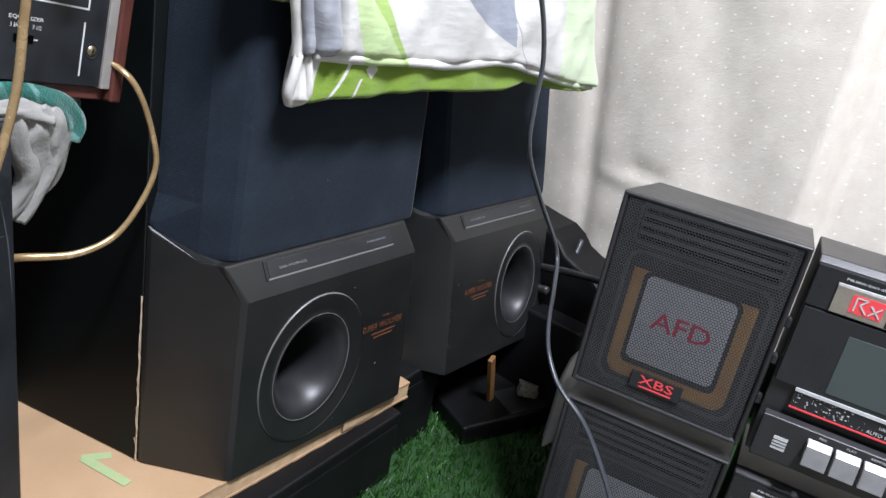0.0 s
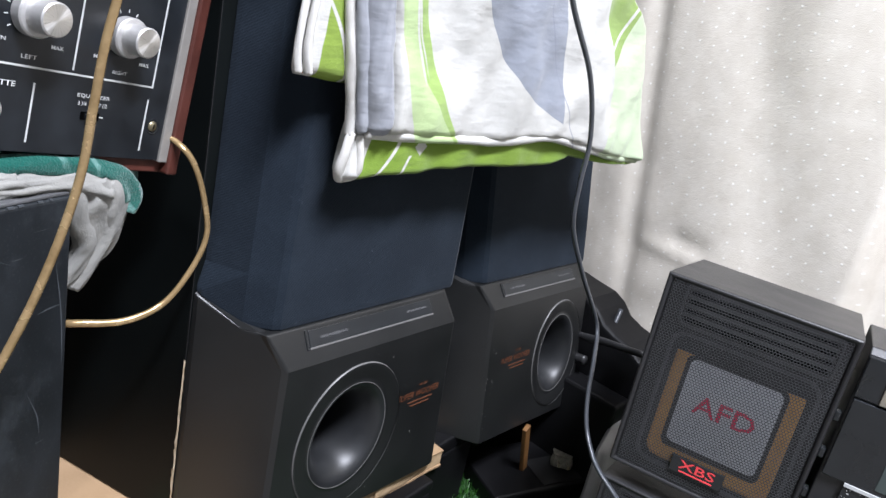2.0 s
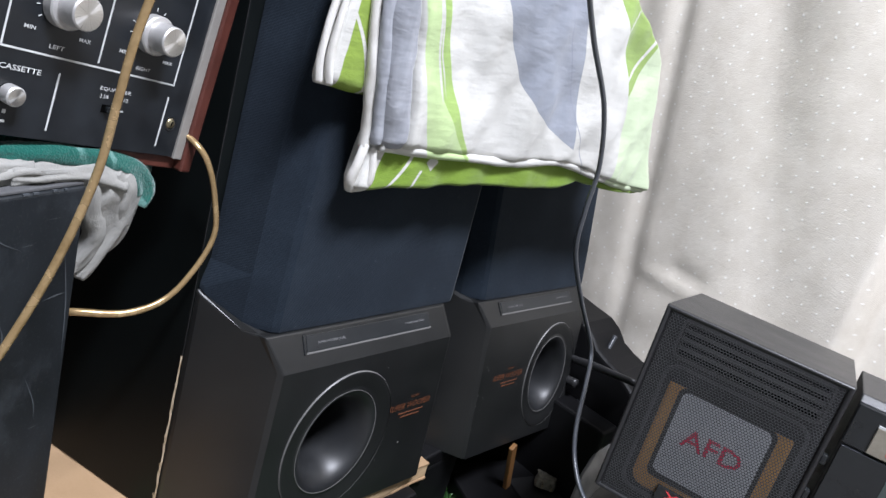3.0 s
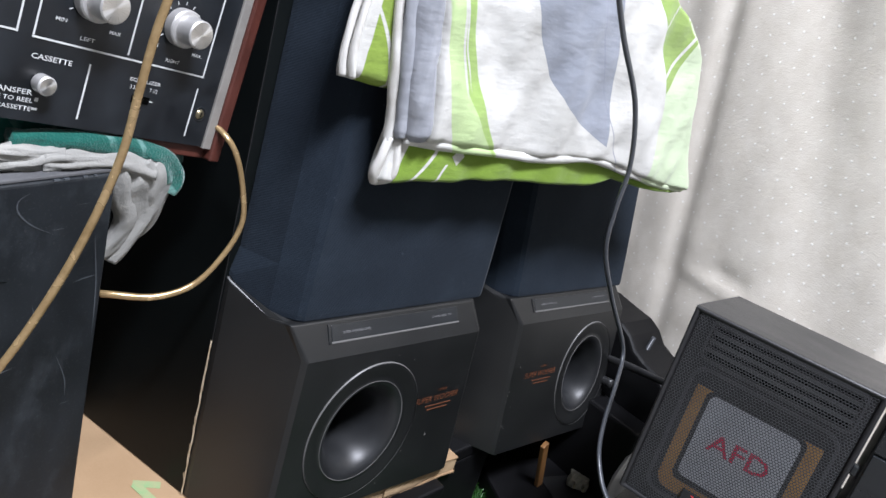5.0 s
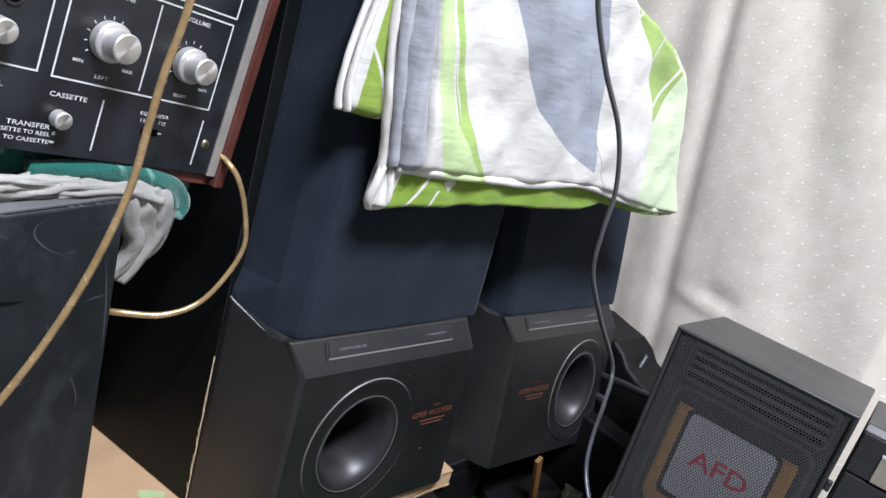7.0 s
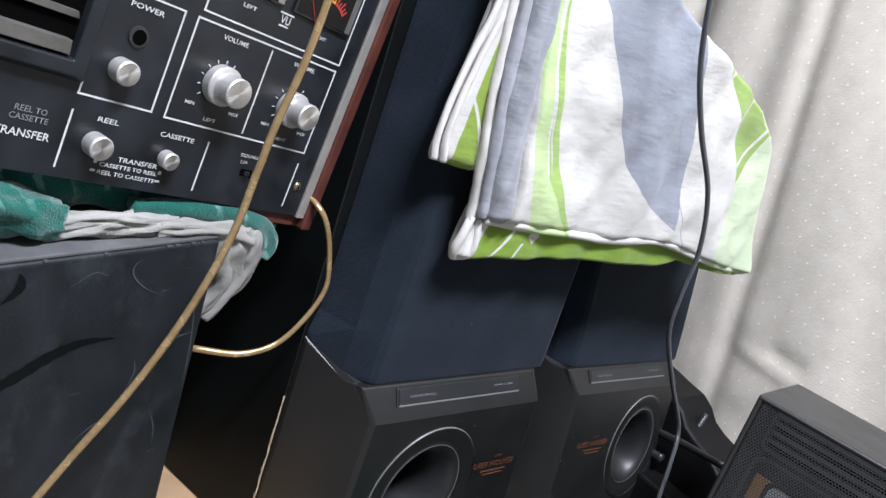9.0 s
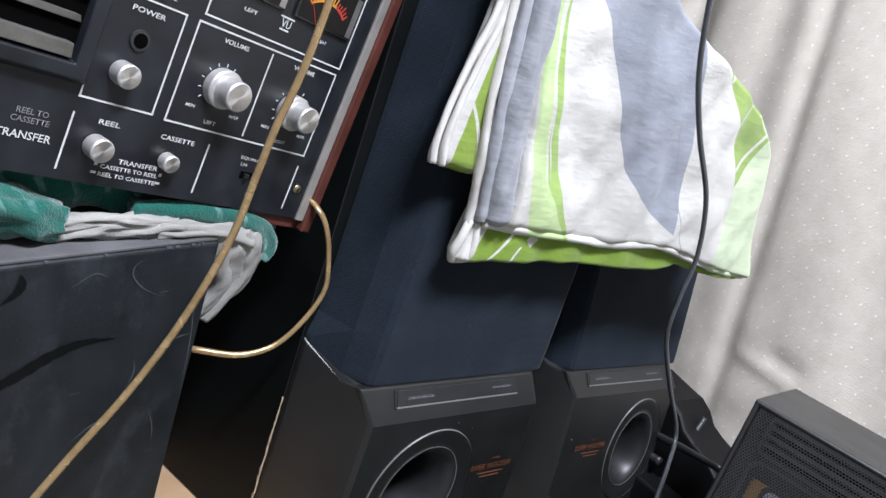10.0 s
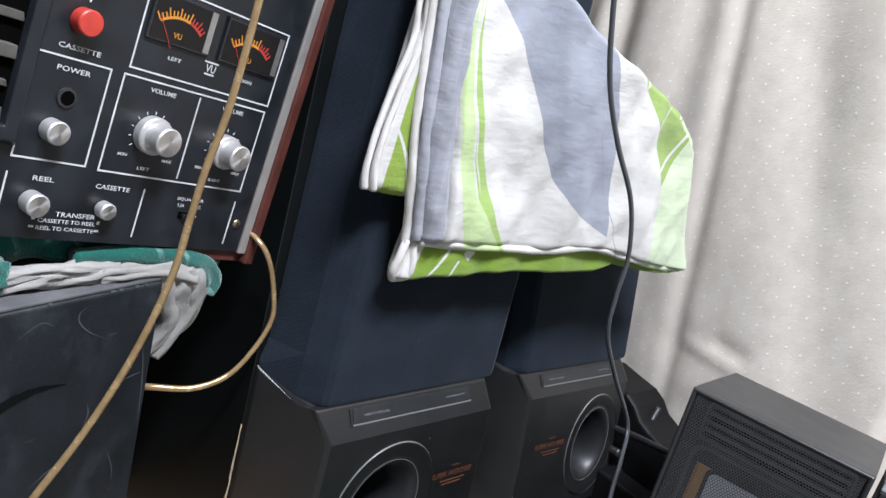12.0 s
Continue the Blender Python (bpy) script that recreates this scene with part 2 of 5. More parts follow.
M_PANEL = mottled("black_anodised_panel", (0.0125, 0.0155, 0.0195), (0.0045, 0.0054, 0.0068), 0.38, fine=1200, broad=34, bump=0.1, rough_var=0.45, amount=1.5)
M_WOOD = mottled("reddish_brown_wood_veneer", (0.092, 0.026, 0.018), (0.04, 0.012, 0.009), 0.42, fine=260, broad=60, bump=0.2)
M_TRIM = mottled("dull_silver_trim", (0.42, 0.4, 0.37), (0.26, 0.24, 0.22), 0.45, fine=700, broad=40, bump=0.15, metal=0.5)
M_KNOB, M_KNOB_SIDE = brushed("brushed_aluminium", (0.8, 0.79, 0.77)), mottled("knurled_aluminium", (0.62, 0.61, 0.6), (0.45, 0.44, 0.43), 0.45, fine=1500, broad=90, bump=0.2, metal=0.6)
M_CHROME = mottled("tarnished_chrome", (0.5, 0.49, 0.47), (0.25, 0.24, 0.23), 0.35, fine=600, broad=50, bump=0.1, metal=0.85)
# near-black for flat pieces that stand for the shade inside openings
M_HOLE_SHADE = Mat("opening_shade_black", (0.0015, 0.0015, 0.0015), 0.9, spec=0.02)
M_RED_KNOB = mottled("red_plastic", (0.5, 0.045, 0.03), (0.34, 0.03, 0.02), 0.4, fine=900, broad=120, bump=0.1)
M_METER = mottled("dark_meter_face", (0.009, 0.0075, 0.007), (0.005, 0.0045, 0.004), 0.5, fine=900, broad=60, bump=0.03, spec=0.3)
M_AMBER = Mat("amber_scale", (0.5, 0.2, 0.02), 0.6)
M_SCALE_RED = Mat("red_scale", (0.35, 0.03, 0.02), 0.6)
M_SCREW = mottled("brass_screw", (0.40, 0.36, 0.24), (0.2, 0.16, 0.1), 0.35, fine=900, broad=200, bump=0.2, metal=0.9)
M_GOLD = mottled("gold_clear_cable", (0.46, 0.325, 0.17), (0.25, 0.165, 0.075), 0.25, fine=500, broad=90, bump=0.25, metal=0.5)
M_CORD = mottled("dark_grey_cord", (0.055, 0.06, 0.068), (0.035, 0.038, 0.044), 0.33, fine=500, broad=60, bump=0.1)
M_RADIO = mottled("dark_grey_plastic", (0.024, 0.024, 0.0255), (0.015, 0.015, 0.016), 0.4, fine=1500, broad=20, bump=0.15)
M_RADIO_DARK = mottled("black_gloss_plastic", (0.016, 0.018, 0.02), (0.01, 0.011, 0.012), 0.22, fine=900, broad=20, bump=0.05)
M_MESH = mottled("grey_black_steel_mesh", (0.105, 0.107, 0.112), (0.06, 0.061, 0.065), 0.4, fine=900, broad=25, bump=0.05, metal=0.5)
M_BACKING = mottled("black_grille_backing", (0.012, 0.012, 0.013), (0.007, 0.007, 0.008), 0.6, fine=900, broad=40)
M_SHEET = mottled("pale_grey_cone_sheet", (0.4, 0.41, 0.43), (0.32, 0.33, 0.35), 0.6, fine=900, broad=30, bump=0.1)
M_SHEET_RIB = mottled("dark_grey_grille_rib", (0.05, 0.05, 0.052), (0.03, 0.03, 0.032), 0.45, fine=900, broad=30, bump=0.1)
M_BRONZE = mottled("ochre_frame", (0.4, 0.22, 0.06), (0.27, 0.14, 0.035), 0.45, fine=900, broad=40, bump=0.1)
M_CRIMSON = Mat("crimson_print", (0.5, 0.015, 0.06), 0.6)
M_RED_INK = Mat("red_print", (0.75, 0.06, 0.07), 0.5)
M_SILVER = mottled("scratched_silver_plate", (0.5, 0.47, 0.4), (0.3, 0.27, 0.22), 0.3, fine=500, broad=60, bump=0.15, metal=0.7)
M_KEY = mottled("satin_silver_key", (0.4, 0.4, 0.4), (0.27, 0.27, 0.27), 0.35, fine=900, broad=60, bump=0.08, metal=0.6)
M_WINDOW = Mat("smoked_tape_window", (0.05, 0.065, 0.062), 0.12)
M_BLACK = mottled("black_rubbery_plastic", (0.005, 0.005, 0.0056), (0.0025, 0.0025, 0.003), 0.5, fine=500, broad=16, bump=0.2, spec=0.25)
M_RIM = mottled("worn_black_rim", (0.03, 0.03, 0.032), (0.012, 0.012, 0.012), 0.4, fine=500, broad=30, bump=0.2)
M_PALE = mottled("pale_grey_plastic_bag", (0.4, 0.4, 0.4), (0.25, 0.25, 0.25), 0.5, fine=300, broad=40, bump=0.5)
M_PLUG = mottled("beige_rubber_plug", (0.32, 0.3, 0.24), (0.09, 0.08, 0.06), 0.5, fine=500, broad=160, bump=0.3)
M_STRIP = mottled("orange_brown_wood_strip", (0.26, 0.125, 0.04), (0.14, 0.065, 0.02), 0.5, fine=400, broad=60, bump=0.2)
M_WALL = mottled("grey_green_wall_paint", (0.17, 0.18, 0.18), (0.14, 0.148, 0.148), 0.8, fine=300, broad=3, bump=0.2)
M_CEIL = mottled("white_ceiling_paint", (0.6, 0.6, 0.6), (0.55, 0.55, 0.55), 0.85, fine=300, broad=3, bump=0.2)
M_FLOOR = mottled("grey_brown_floor_tile", (0.2, 0.185, 0.165), (0.13, 0.12, 0.105), 0.5, fine=300, broad=5, bump=0.2)
M_LAMP = Mat("white_diffuser", (0.85, 0.85, 0.85), 0.4)


def grass_mat():
    m = Mat("green_plastic_turf", (0.03, 0.16, 0.02), 0.45, spec=0.4)
    g = m.node("ShaderNodeNewGeometry")
    r = S(m.t, g.outputs["Random Per Island"])
    m.paint(m.mix(r, (0.005, 0.028, 0.003), (0.026, 0.105, 0.011)))
    return m


M_GRASS = grass_mat()
M_GRASS_BACK = mottled("dark_green_turf_backing", (0.014, 0.06, 0.01), (0.008, 0.03, 0.006), 0.9, fine=300, broad=60, bump=0.8)


# ---------------------------------------------------------------- mesh helpers
def thing(name, place, label, category, group="", kind=""):
    """An Empty at the base of a thing; place is a pose or a point."""
    ob = new(name)
    ob.empty_display_size = 0.02
    ob.matrix_world = place if isinstance(place, Matrix) else Matrix.Translation(place)
    return tagged(ob, label, category, group, kind)


def settle(ob, parent):
    ob.parent = parent
    return ob


def part(name, bm, material, parent=None, label="", smooth=False, bevel=0.0, segments=2):
    """One mesh object in its parent's own frame."""
    me = bpy.data.meshes.new(name)
    if isinstance(bm, tuple):
        me.from_pydata(bm[0], [], bm[1])
    else:
        bmesh.ops.recalc_face_normals(bm, faces=bm.faces[:])
        bm.to_mesh(me)
        bm.free()
    me.materials.append(material.m)
    if smooth:
        me.shade_smooth()
    ob = new(name, me)
    if bevel:
        md = ob.modifiers.new("edges", "BEVEL")
        md.width, md.segments, md.limit_method, md.angle_limit = bevel, segments, "ANGLE", radians(28)
        md.harden_normals = False
    if parent:
        ob.parent = parent
    return tagged(ob, label)


def block(x0, x1, y0, y1, z0, z1, bm=None):
    bm = bm or bmesh.new()
    v = [bm.verts.new((x, y, z)) for z in (z0, z1) for x, y in ((x0, y0), (x1, y0), (x1, y1), (x0, y1))]
    for f in ((3, 2, 1, 0), (4, 5, 6, 7), (0, 1, 5, 4), (1, 2, 6, 5), (2, 3, 7, 6), (3, 0, 4, 7)):
        bm.faces.new([v[i] for i in f])
    return bm


def loft(levels, caps=True, closed=True):
    """A skin over outlines of equal count, each a list of points."""
    bm = bmesh.new()
    rings = [[bm.verts.new(p) for p in ring] for ring in levels]
    n = len(rings[0])
    for a, b in zip(rings, rings[1:]):
        for i in range(n if closed else n - 1):
            j = (i + 1) % n
            bm.faces.new((a[i], a[j], b[j], b[i]))
    if caps:
        bm.faces.new(rings[0][::-1]), bm.faces.new(rings[-1])
    return bm


def smooth_line(points, steps=8):
    """A Catmull-Rom line through points."""
    p = [Vector(q) for q in points]
    p = [2 * p[0] - p[1], *p, 2 * p[-1] - p[-2]]
    out = []
    for a, b, c, d in zip(p, p[1:], p[2:], p[3:]):
        for k in range(steps):
            t = k / steps
            out.append(0.5 * (2 * b + (c - a) * t + (2 * a - 5 * b + 4 * c - d) * t * t + (3 * b - a - 3 * c + d) * t**3))
    return out + [p[-2]]


def tube(points, radius, sides=10, steps=8, flat=1.0, wobble=0.0, shape=None, seed=0.0):
    """A cord along a smooth line; radius is a number or a function of 0..1; shape(angle) scales the section."""
    line = smooth_line(points, steps)
    rings, up = [], Vector((0.3, -0.9, 0.3)).normalized()
    for i, c in enumerate(line):
        d = (line[min(i + 1, len(line) - 1)] - line[max(i - 1, 0)]).normalized()
        side = d.cross(up).normalized()
        over = side.cross(d).normalized()
        r = radius(i / (len(line) - 1)) if callable(radius) else radius
        ring = []
        for k in range(sides):
            a = 2 * math.pi * k / sides
            s = shape(a) if shape else 1.0
            if wobble:
                s += wobble * noise.noise(Vector((c.x * 45 + seed, c.z * 45 + 3 * math.cos(a), c.y * 45 + 3 * math.sin(a))))
            ring.append(c + side * (r * s * math.cos(a)) + over * (r * s * flat * math.sin(a)))
        rings.append(ring)
    return loft(rings)


def lathe(profile, sides=40, rx=1.0, rz=1.0, cx=0.0, cz=0.0, cap=False):
    """A turned skin about the y axis: profile of (radius, y)."""
    rings = [[(cx + r * rx * math.cos(2 * math.pi * k / sides), y, cz + r * rz * math.sin(2 * math.pi * k / sides)) for k in range(sides)] for r, y in profile]
    bm = loft(rings, caps=False)
    bm.verts.ensure_lookup_table()
    if cap:
        bm.faces.new(bm.verts[-sides:])
    return bm


def words(name, body, width, m, material, parent, height=0.0, shear=0.0):
    """Raised lettering, centred, standing in the plane x z of m and facing -y."""
    cu = bpy.data.curves.new(name, "FONT")
    cu.body, cu.align_x, cu.align_y, cu.size, cu.extrude, cu.resolution_u, cu.shear = body, "CENTER", "CENTER", 0.01, 0.0, 2, shear
    cu.offset = 0.0001
    tmp = bpy.data.objects.new(name, cu)
    me = bpy.data.meshes.new_from_object(tmp)
    bpy.data.objects.remove(tmp)
    xs, ys = [v.co.x for v in me.vertices], [v.co.y for v in me.vertices]
    s = width / (max(xs) - min(xs))
    sy = height / (max(ys) - min(ys)) if height else s
    mx, my = (max(xs) + min(xs)) / 2, (max(ys) + min(ys)) / 2
    for v in me.vertices:
        v.co = ((v.co.x - mx) * s, 0, (v.co.y - my) * sy)
    me.materials.clear()
    me.materials.append(material.m)
    ob = new(name, me)
    ob.parent, ob.matrix_basis = parent, m
    return ob


def bar(name, x0, x1, z0, z1, y, material, parent, deep=0.0004, label=""):
    return part(name, block(x0, x1, y - deep, y, z0, z1), material, parent, label)


def sheet(foot, top, y, thick, wrinkle=0.003, nu=80, nv=60, seed=0.0, bulge=0.0, lean=0.0):
    """A folded cloth as a closed soft slab between a foot line and a top line of (x, z), front at y."""
    def along(line, s):
        d = s * (len(line) - 1)
        i = min(int(d), len(line) - 2)
        a, b = line[i], line[i + 1]
        k = d - i
        return a[0] + (b[0] - a[0]) * k, a[1] + (b[1] - a[1]) * k
    verts, faces = [], []
    for side in (0, 1):
        for j in range(nv + 1):
            for i in range(nu + 1):
                s, t = i / nu, j / nv
                (fx, fz), (tx, tz) = along(foot, s), along(top, s)
                x, z = fx + (tx - fx) * t, fz + (tz - fz) * t
                e = min(s, 1 - s) * nu / 3.0
                g = min(t, 1 - t) * nv / 3.0
                round_ = math.sqrt(max(0.0, 1 - (1 - min(e, 1)) ** 2)) * math.sqrt(max(0.0, 1 - (1 - min(g, 1)) ** 2))
                w = wrinkle * (noise.noise(Vector((x * 16 + seed, z * 9, seed))) + 0.5 * noise.noise(Vector((x * 40, z * 26 + seed, 2.0))))
                w += bulge * math.sin(math.pi * s) * math.sin(math.pi * t)
                mid = y + thick / 2 + lean * t
                yy = mid - (thick / 2) * round_ - max(0, w + wrinkle * 0.5) * round_ if side == 0 else mid + (thick / 2) * round_
                verts.append((x + 0.5 * w * (1 - t), yy, z + 0.0003 * math.sin(x * 190 + seed)))
    row, half = nu + 1, (nu + 1) * (nv + 1)
    for j in range(nv):
        for i in range(nu):
            a = j * row + i
            faces.append((a, a + 1, a + 1 + row, a + row))
            b = half + a
            faces.append((b, b + row, b + 1 + row, b + 1))
    rim = [i for i in range(row)] + [j * row + nu for j in range(1, nv + 1)] + [nv * row + i for i in range(nu - 1, -1, -1)] + [j * row for j in range(nv - 1, 0, -1)]
    for k in range(len(rim)):
        a, b = rim[k], rim[(k + 1) % len(rim)]
        faces.append((b, a, half + a, half + b))
    return verts, faces


# ---------------------------------------------------------------- the room
FLOOR = 0.19


def room():
    for name, box, mat in (
        ("wall_north", (-1.8, 0.95, 0.8, 0.9, FLOOR - 0.004, 2.5), M_WALL),
        ("wall_south", (-1.8, 0.95, -2.5, -2.4, FLOOR - 0.004, 2.5), M_WALL),
        ("wall_west", (-1.9, -1.8, -2.5, 0.9, FLOOR - 0.004, 2.5), M_WALL),
        ("wall_east", (0.85, 0.95, -2.4, 0.8, FLOOR - 0.004, 2.5), M_WALL),
    ):
        tagged(part(name, block(*box), mat), "plain grey painted room wall", "wall", kind="structure")
    tagged(part("ceiling", block(-1.9, 0.95, -2.5, 0.9, 2.5, 2.6), M_CEIL), "plain white painted ceiling", "ceiling", kind="structure")
    tagged(part("floor", block(-1.9, 0.95, -2.5, 0.9, FLOOR - 0.1, FLOOR - 0.004), M_FLOOR), "grey brown room floor, mostly hidden", "floor", kind="structure")
    tagged(part("turf_backing", block(0.08, 0.84, -0.5, 0.5, FLOOR - 0.004, FLOOR), M_GRASS_BACK), "dark green turf backing laid on the floor", "turf", kind="structure")
    lampshell = thing("ceiling_lamp", (-0.28, -0.98, 2.5), "white tube lamp fixed under the ceiling", "lamp")
    lampshell.matrix_world = pose(-0.28, -0.98, 2.5, 0, 0, 25)
    part("housing", block(-0.42, 0.42, -0.07, 0.07, -0.06, 0), M_LAMP, lampshell, bevel=0.006)


def turf():
    """Blades of plastic turf on the floor where it lies open."""
    rnd = random.Random(5)
    verts, faces = [], []
    for _ in range(17000):
        x, y = rnd.uniform(0.12, 0.72), rnd.uniform(-0.42, 0.12)
        h, a, w = rnd.uniform(0.008, 0.018), rnd.uniform(0, 6.283), rnd.uniform(0.0004, 0.0009)
        lx, ly = rnd.gauss(0, 0.006), rnd.gauss(0, 0.006)
        c, s = math.cos(a) * w, math.sin(a) * w
        b = len(verts)
        verts += [(x - c, y - s, FLOOR), (x + c, y + s, FLOOR), (x + c * 0.8 + lx * 0.4, y + s * 0.8 + ly * 0.4, FLOOR + h * 0.6), (x - c * 0.8 + lx * 0.4, y - s * 0.8 + ly * 0.4, FLOOR + h * 0.6), (x + lx, y + ly, FLOOR + h)]
        faces += [(b, b + 1, b + 2, b + 3), (b + 3, b + 2, b + 4)]
    tagged(part("artificial_grass", (verts, faces), M_GRASS), "short bright green artificial grass on the floor", "grass", kind="stuff")


def curtain():
    """A gathered curtain in front of the east wall, its foot lifted towards the speakers."""
    folds = ((0.083, 0.17, 0.016, 0.012), (0.16, 0.12, 0.032, 0.014), (-0.088, 0.4, 0.055, 0.016), (-0.32, 0.05, 0.055, 0.03), (-0.30, 0.25, 0.006, 0.01), (0.3, 0.1, 0.03, 0.035), (0.42, 0.0, 0.04, 0.05), (-0.48, 0.1, 0.04, 0.04), (-0.64, 0.0, 0.05, 0.05))
    ys = [0.62 - 1.75 * i / 300 for i in range(301)]
    levels = 130
    verts, faces = [], []
    for side in (0, 1):
        for j in range(levels + 1):
            t = j / levels
            for y in ys:
                foot = 0.375 + 0.05 * max(0.0, min(1.0, (y + 0.02) / 0.1)) - 0.03 * max(0.0, min(1.0, (-0.05 - y) / 0.2))
                z = foot + (2.3 - foot) * t**1.6
                d = 0.0
                for at, slant, wide, deep in folds:
                    d += deep * math.exp(-(((y - at - slant * (z - 0.7)) / wide) ** 2)) * (0.4 + 0.5 * t)
                k = max(0.0, min(1.0, (-0.232 - y) / 0.03))
                d += 0.05 * k * k * (3 - 2 * k) + 0.004 * math.exp(-(z - 0.4) / 0.12) * noise.noise(Vector((y * 22, z * 16, 7.0)))
                # a crumple just above the radio
                d -= 0.003 * math.exp(-(((z - 0.513) / 0.009) ** 2) - ((y + 0.02) / 0.05) ** 4)
                d += 0.003 * math.exp(-(((z - 0.533) / 0.011) ** 2) - ((y + 0.038) / 0.028) ** 4)
                d += 0.004 * noise.noise(Vector((y * 9, z * 3, 1.3))) + 0.0012 * noise.noise(Vector((y * 24, z * 17, 4.0)))
                verts.append((0.625 + d - 0.02 * (1 - t) * math.exp(-(((y + 0.12) / 0.12) ** 2)) + side * 0.0012, y, z))
    n = len(ys)
    half = n * (levels + 1)
    for j in range(levels):
        for i in range(n - 1):
            a = j * n + i
            faces.append((a, a + n, a + n + 1, a + 1))
            faces.append((half + a, half + a + 1, half + a + n + 1, half + a + n))
    for i in range(n - 1):
        faces.append((i, i + 1, half + i + 1, half + i))
    c = thing("curtain", (0.62, 0, 0.375), "cream curtain with small woven dots, hanging in soft folds", "curtain")
    for k, v in enumerate(verts):
        verts[k] = (v[0] - 0.62, v[1], v[2] - 0.375)
    part("drape", (verts, faces), M_CURTAIN, c, smooth=True)
    part("rod", tube([(0.02, 0.7, 1.94), (0.02, -0.2, 1.94), (0.02, -1.2, 1.94)], 0.011), M_CHROME, c, "thin metal curtain rod", smooth=True)


# ---------------------------------------------------------------- the tall speakers
def speaker(place, H, lean_l, lean_r, mirrored, flare, right, slope, label):
    """A tall speaker: vinyl cabinet, navy cloth grille above, moulded woofer baffle with a flared port below."""
    sp = thing("speaker", place, label, "speaker", "pair of tall speakers")
    part("cabinet", loft([[(-0.046, 0.0745, z + 0.0745 * k), (0.22 + q, 0.0745, z + 0.0745 * k), (0.22 + q, 0.40, z + 0.40 * k), (-0.046 - flare, 0.40, z + 0.40 * k)] for z, q, k in ((0.0, 0, slope), (0.226, 0, 0), (H, lean_r * (H - 0.22), 0))]), M_CABINET, sp, "black vinyl cabinet", bevel=0.0015)
    # moulded baffle, open where the port goes in
    foot = [(-0.046, 0.074), (-0.0445, 0.068), (-0.0235, 0.0352), (-0.004, 0.004), (0.0, 0.0), (0.208, 0.0), (0.213, 0.003), (0.221, 0.03), (0.221, 0.074)]
    crown = [(-0.0455, 0.074, 0.2285), (-0.0440, 0.069, 0.2255), (-0.0245, 0.0365, 0.2065), (-0.0162, 0.0234, 0.2080), (-0.0138, 0.0162, 0.2085), (0.201, 0.0155, 0.2085), (0.206, 0.0185, 0.209), (0.216, 0.045, 0.212), (0.22, 0.074, 0.214)]
    bm = loft([[(x, y, z + slope * y) for x, y in foot] for z in (0.0, 0.004)] + [[(x, y, 0.1795) for x, y in foot], crown], caps=True)
    front = [f for f in bm.faces if all(abs(v.co.y) < 1e-6 for v in f.verts) and f.calc_area() > 0.02]
    bmesh.ops.delete(bm, geom=front, context="FACES_ONLY")
    cx, cz, rx, rz = (0.149 if mirrored else 0.0845), (0.0905 if mirrored else 0.0882), (0.0545 if mirrored else 0.0645), 0.0768
    n = 64
    inner, outer = [], []
    for k in range(n):
        a = 2 * math.pi * k / n
        c, s = math.cos(a), math.sin(a)
        inner.append(bm.verts.new((cx + rx * 0.9 * c, 0, cz + rz * 0.9 * s)))
        reach = min((0.208 - cx) / c if c > 1e-9 else 9, -cx / c if c < -1e-9 else 9, (0.1795 - cz) / s if s > 1e-9 else 9, (0.004 - cz) / s if s < -1e-9 else 9)
        outer.append(bm.verts.new((cx + reach * c, 0, cz + reach * s)))
    for k in range(n):
        bm.faces.new((inner[k], inner[(k + 1) % n], outer[(k + 1) % n], outer[k]))
    corners = [(0.208, 0.1795), (0, 0.1795), (0, 0.004), (0.208, 0.004)]
    for px, pz in corners:
        a = math.atan2(pz - cz, px - cx) % (2 * math.pi)
        k = int(a / (2 * math.pi) * n) % n
        bm.faces.new((outer[k], bm.verts.new((px, 0, pz)), outer[(k + 1) % n]))
    # the near cabinet's face widens towards its foot on the far side
    for v in bm.verts:
        if v.co.x > 0.2 and not mirrored:
            v.co.x += 0.018 * max(0.0, 1 - v.co.z / 0.1795)
    baffle = part("woofer_baffle", bm, M_BAFFLE, sp, "charcoal moulded plastic woofer baffle", bevel=0.0016)
    ring = part("port_ring", lathe([(1.0, 0.0), (1.0, -0.0008), (0.985, -0.0014), (0.95, -0.0012), (0.80, 0.0006), (0.75, 0.0012), (0.735, 0.0006), (0.715, 0.0008)], 72, rx, rz, cx, cz), M_BAFFLE, baffle, "flared ring round the bass port", smooth=True)
    part("ring_edge", lathe([(1.006, -0.0002), (1.003, -0.0011), (0.996, -0.0016)], 72, rx, rz, cx, cz), M_RING, baffle, "lighter grey edge line", smooth=True)
    part("port_lip", lathe([(0.736, 0.0012), (0.729, 0.0001), (0.718, 0.001)], 72, rx, rz, cx, cz), M_RING, baffle, "lighter grey lip line", smooth=True)
    flare = [(0.72, 0.0009)] + [(0.72 - 0.26 * math.sin(a) ** 1.1, 0.0009 + 0.045 * (1 - math.cos(a))) for a in (0.15, 0.3, 0.5, 0.7, 0.9, 1.1, 1.3, 1.5)] + [(0.455, 0.14)]
    part("port_tube", lathe(flare, 64, rx, rz, cx, cz, cap=True), M_PORT, baffle, "glossy black flared port tube", smooth=True)
    # recessed label plate on the sloping top edge of the baffle
    pm = pose(0.104, 0.0098, 0.1795 + 0.0190, -28.1, 0, 0)
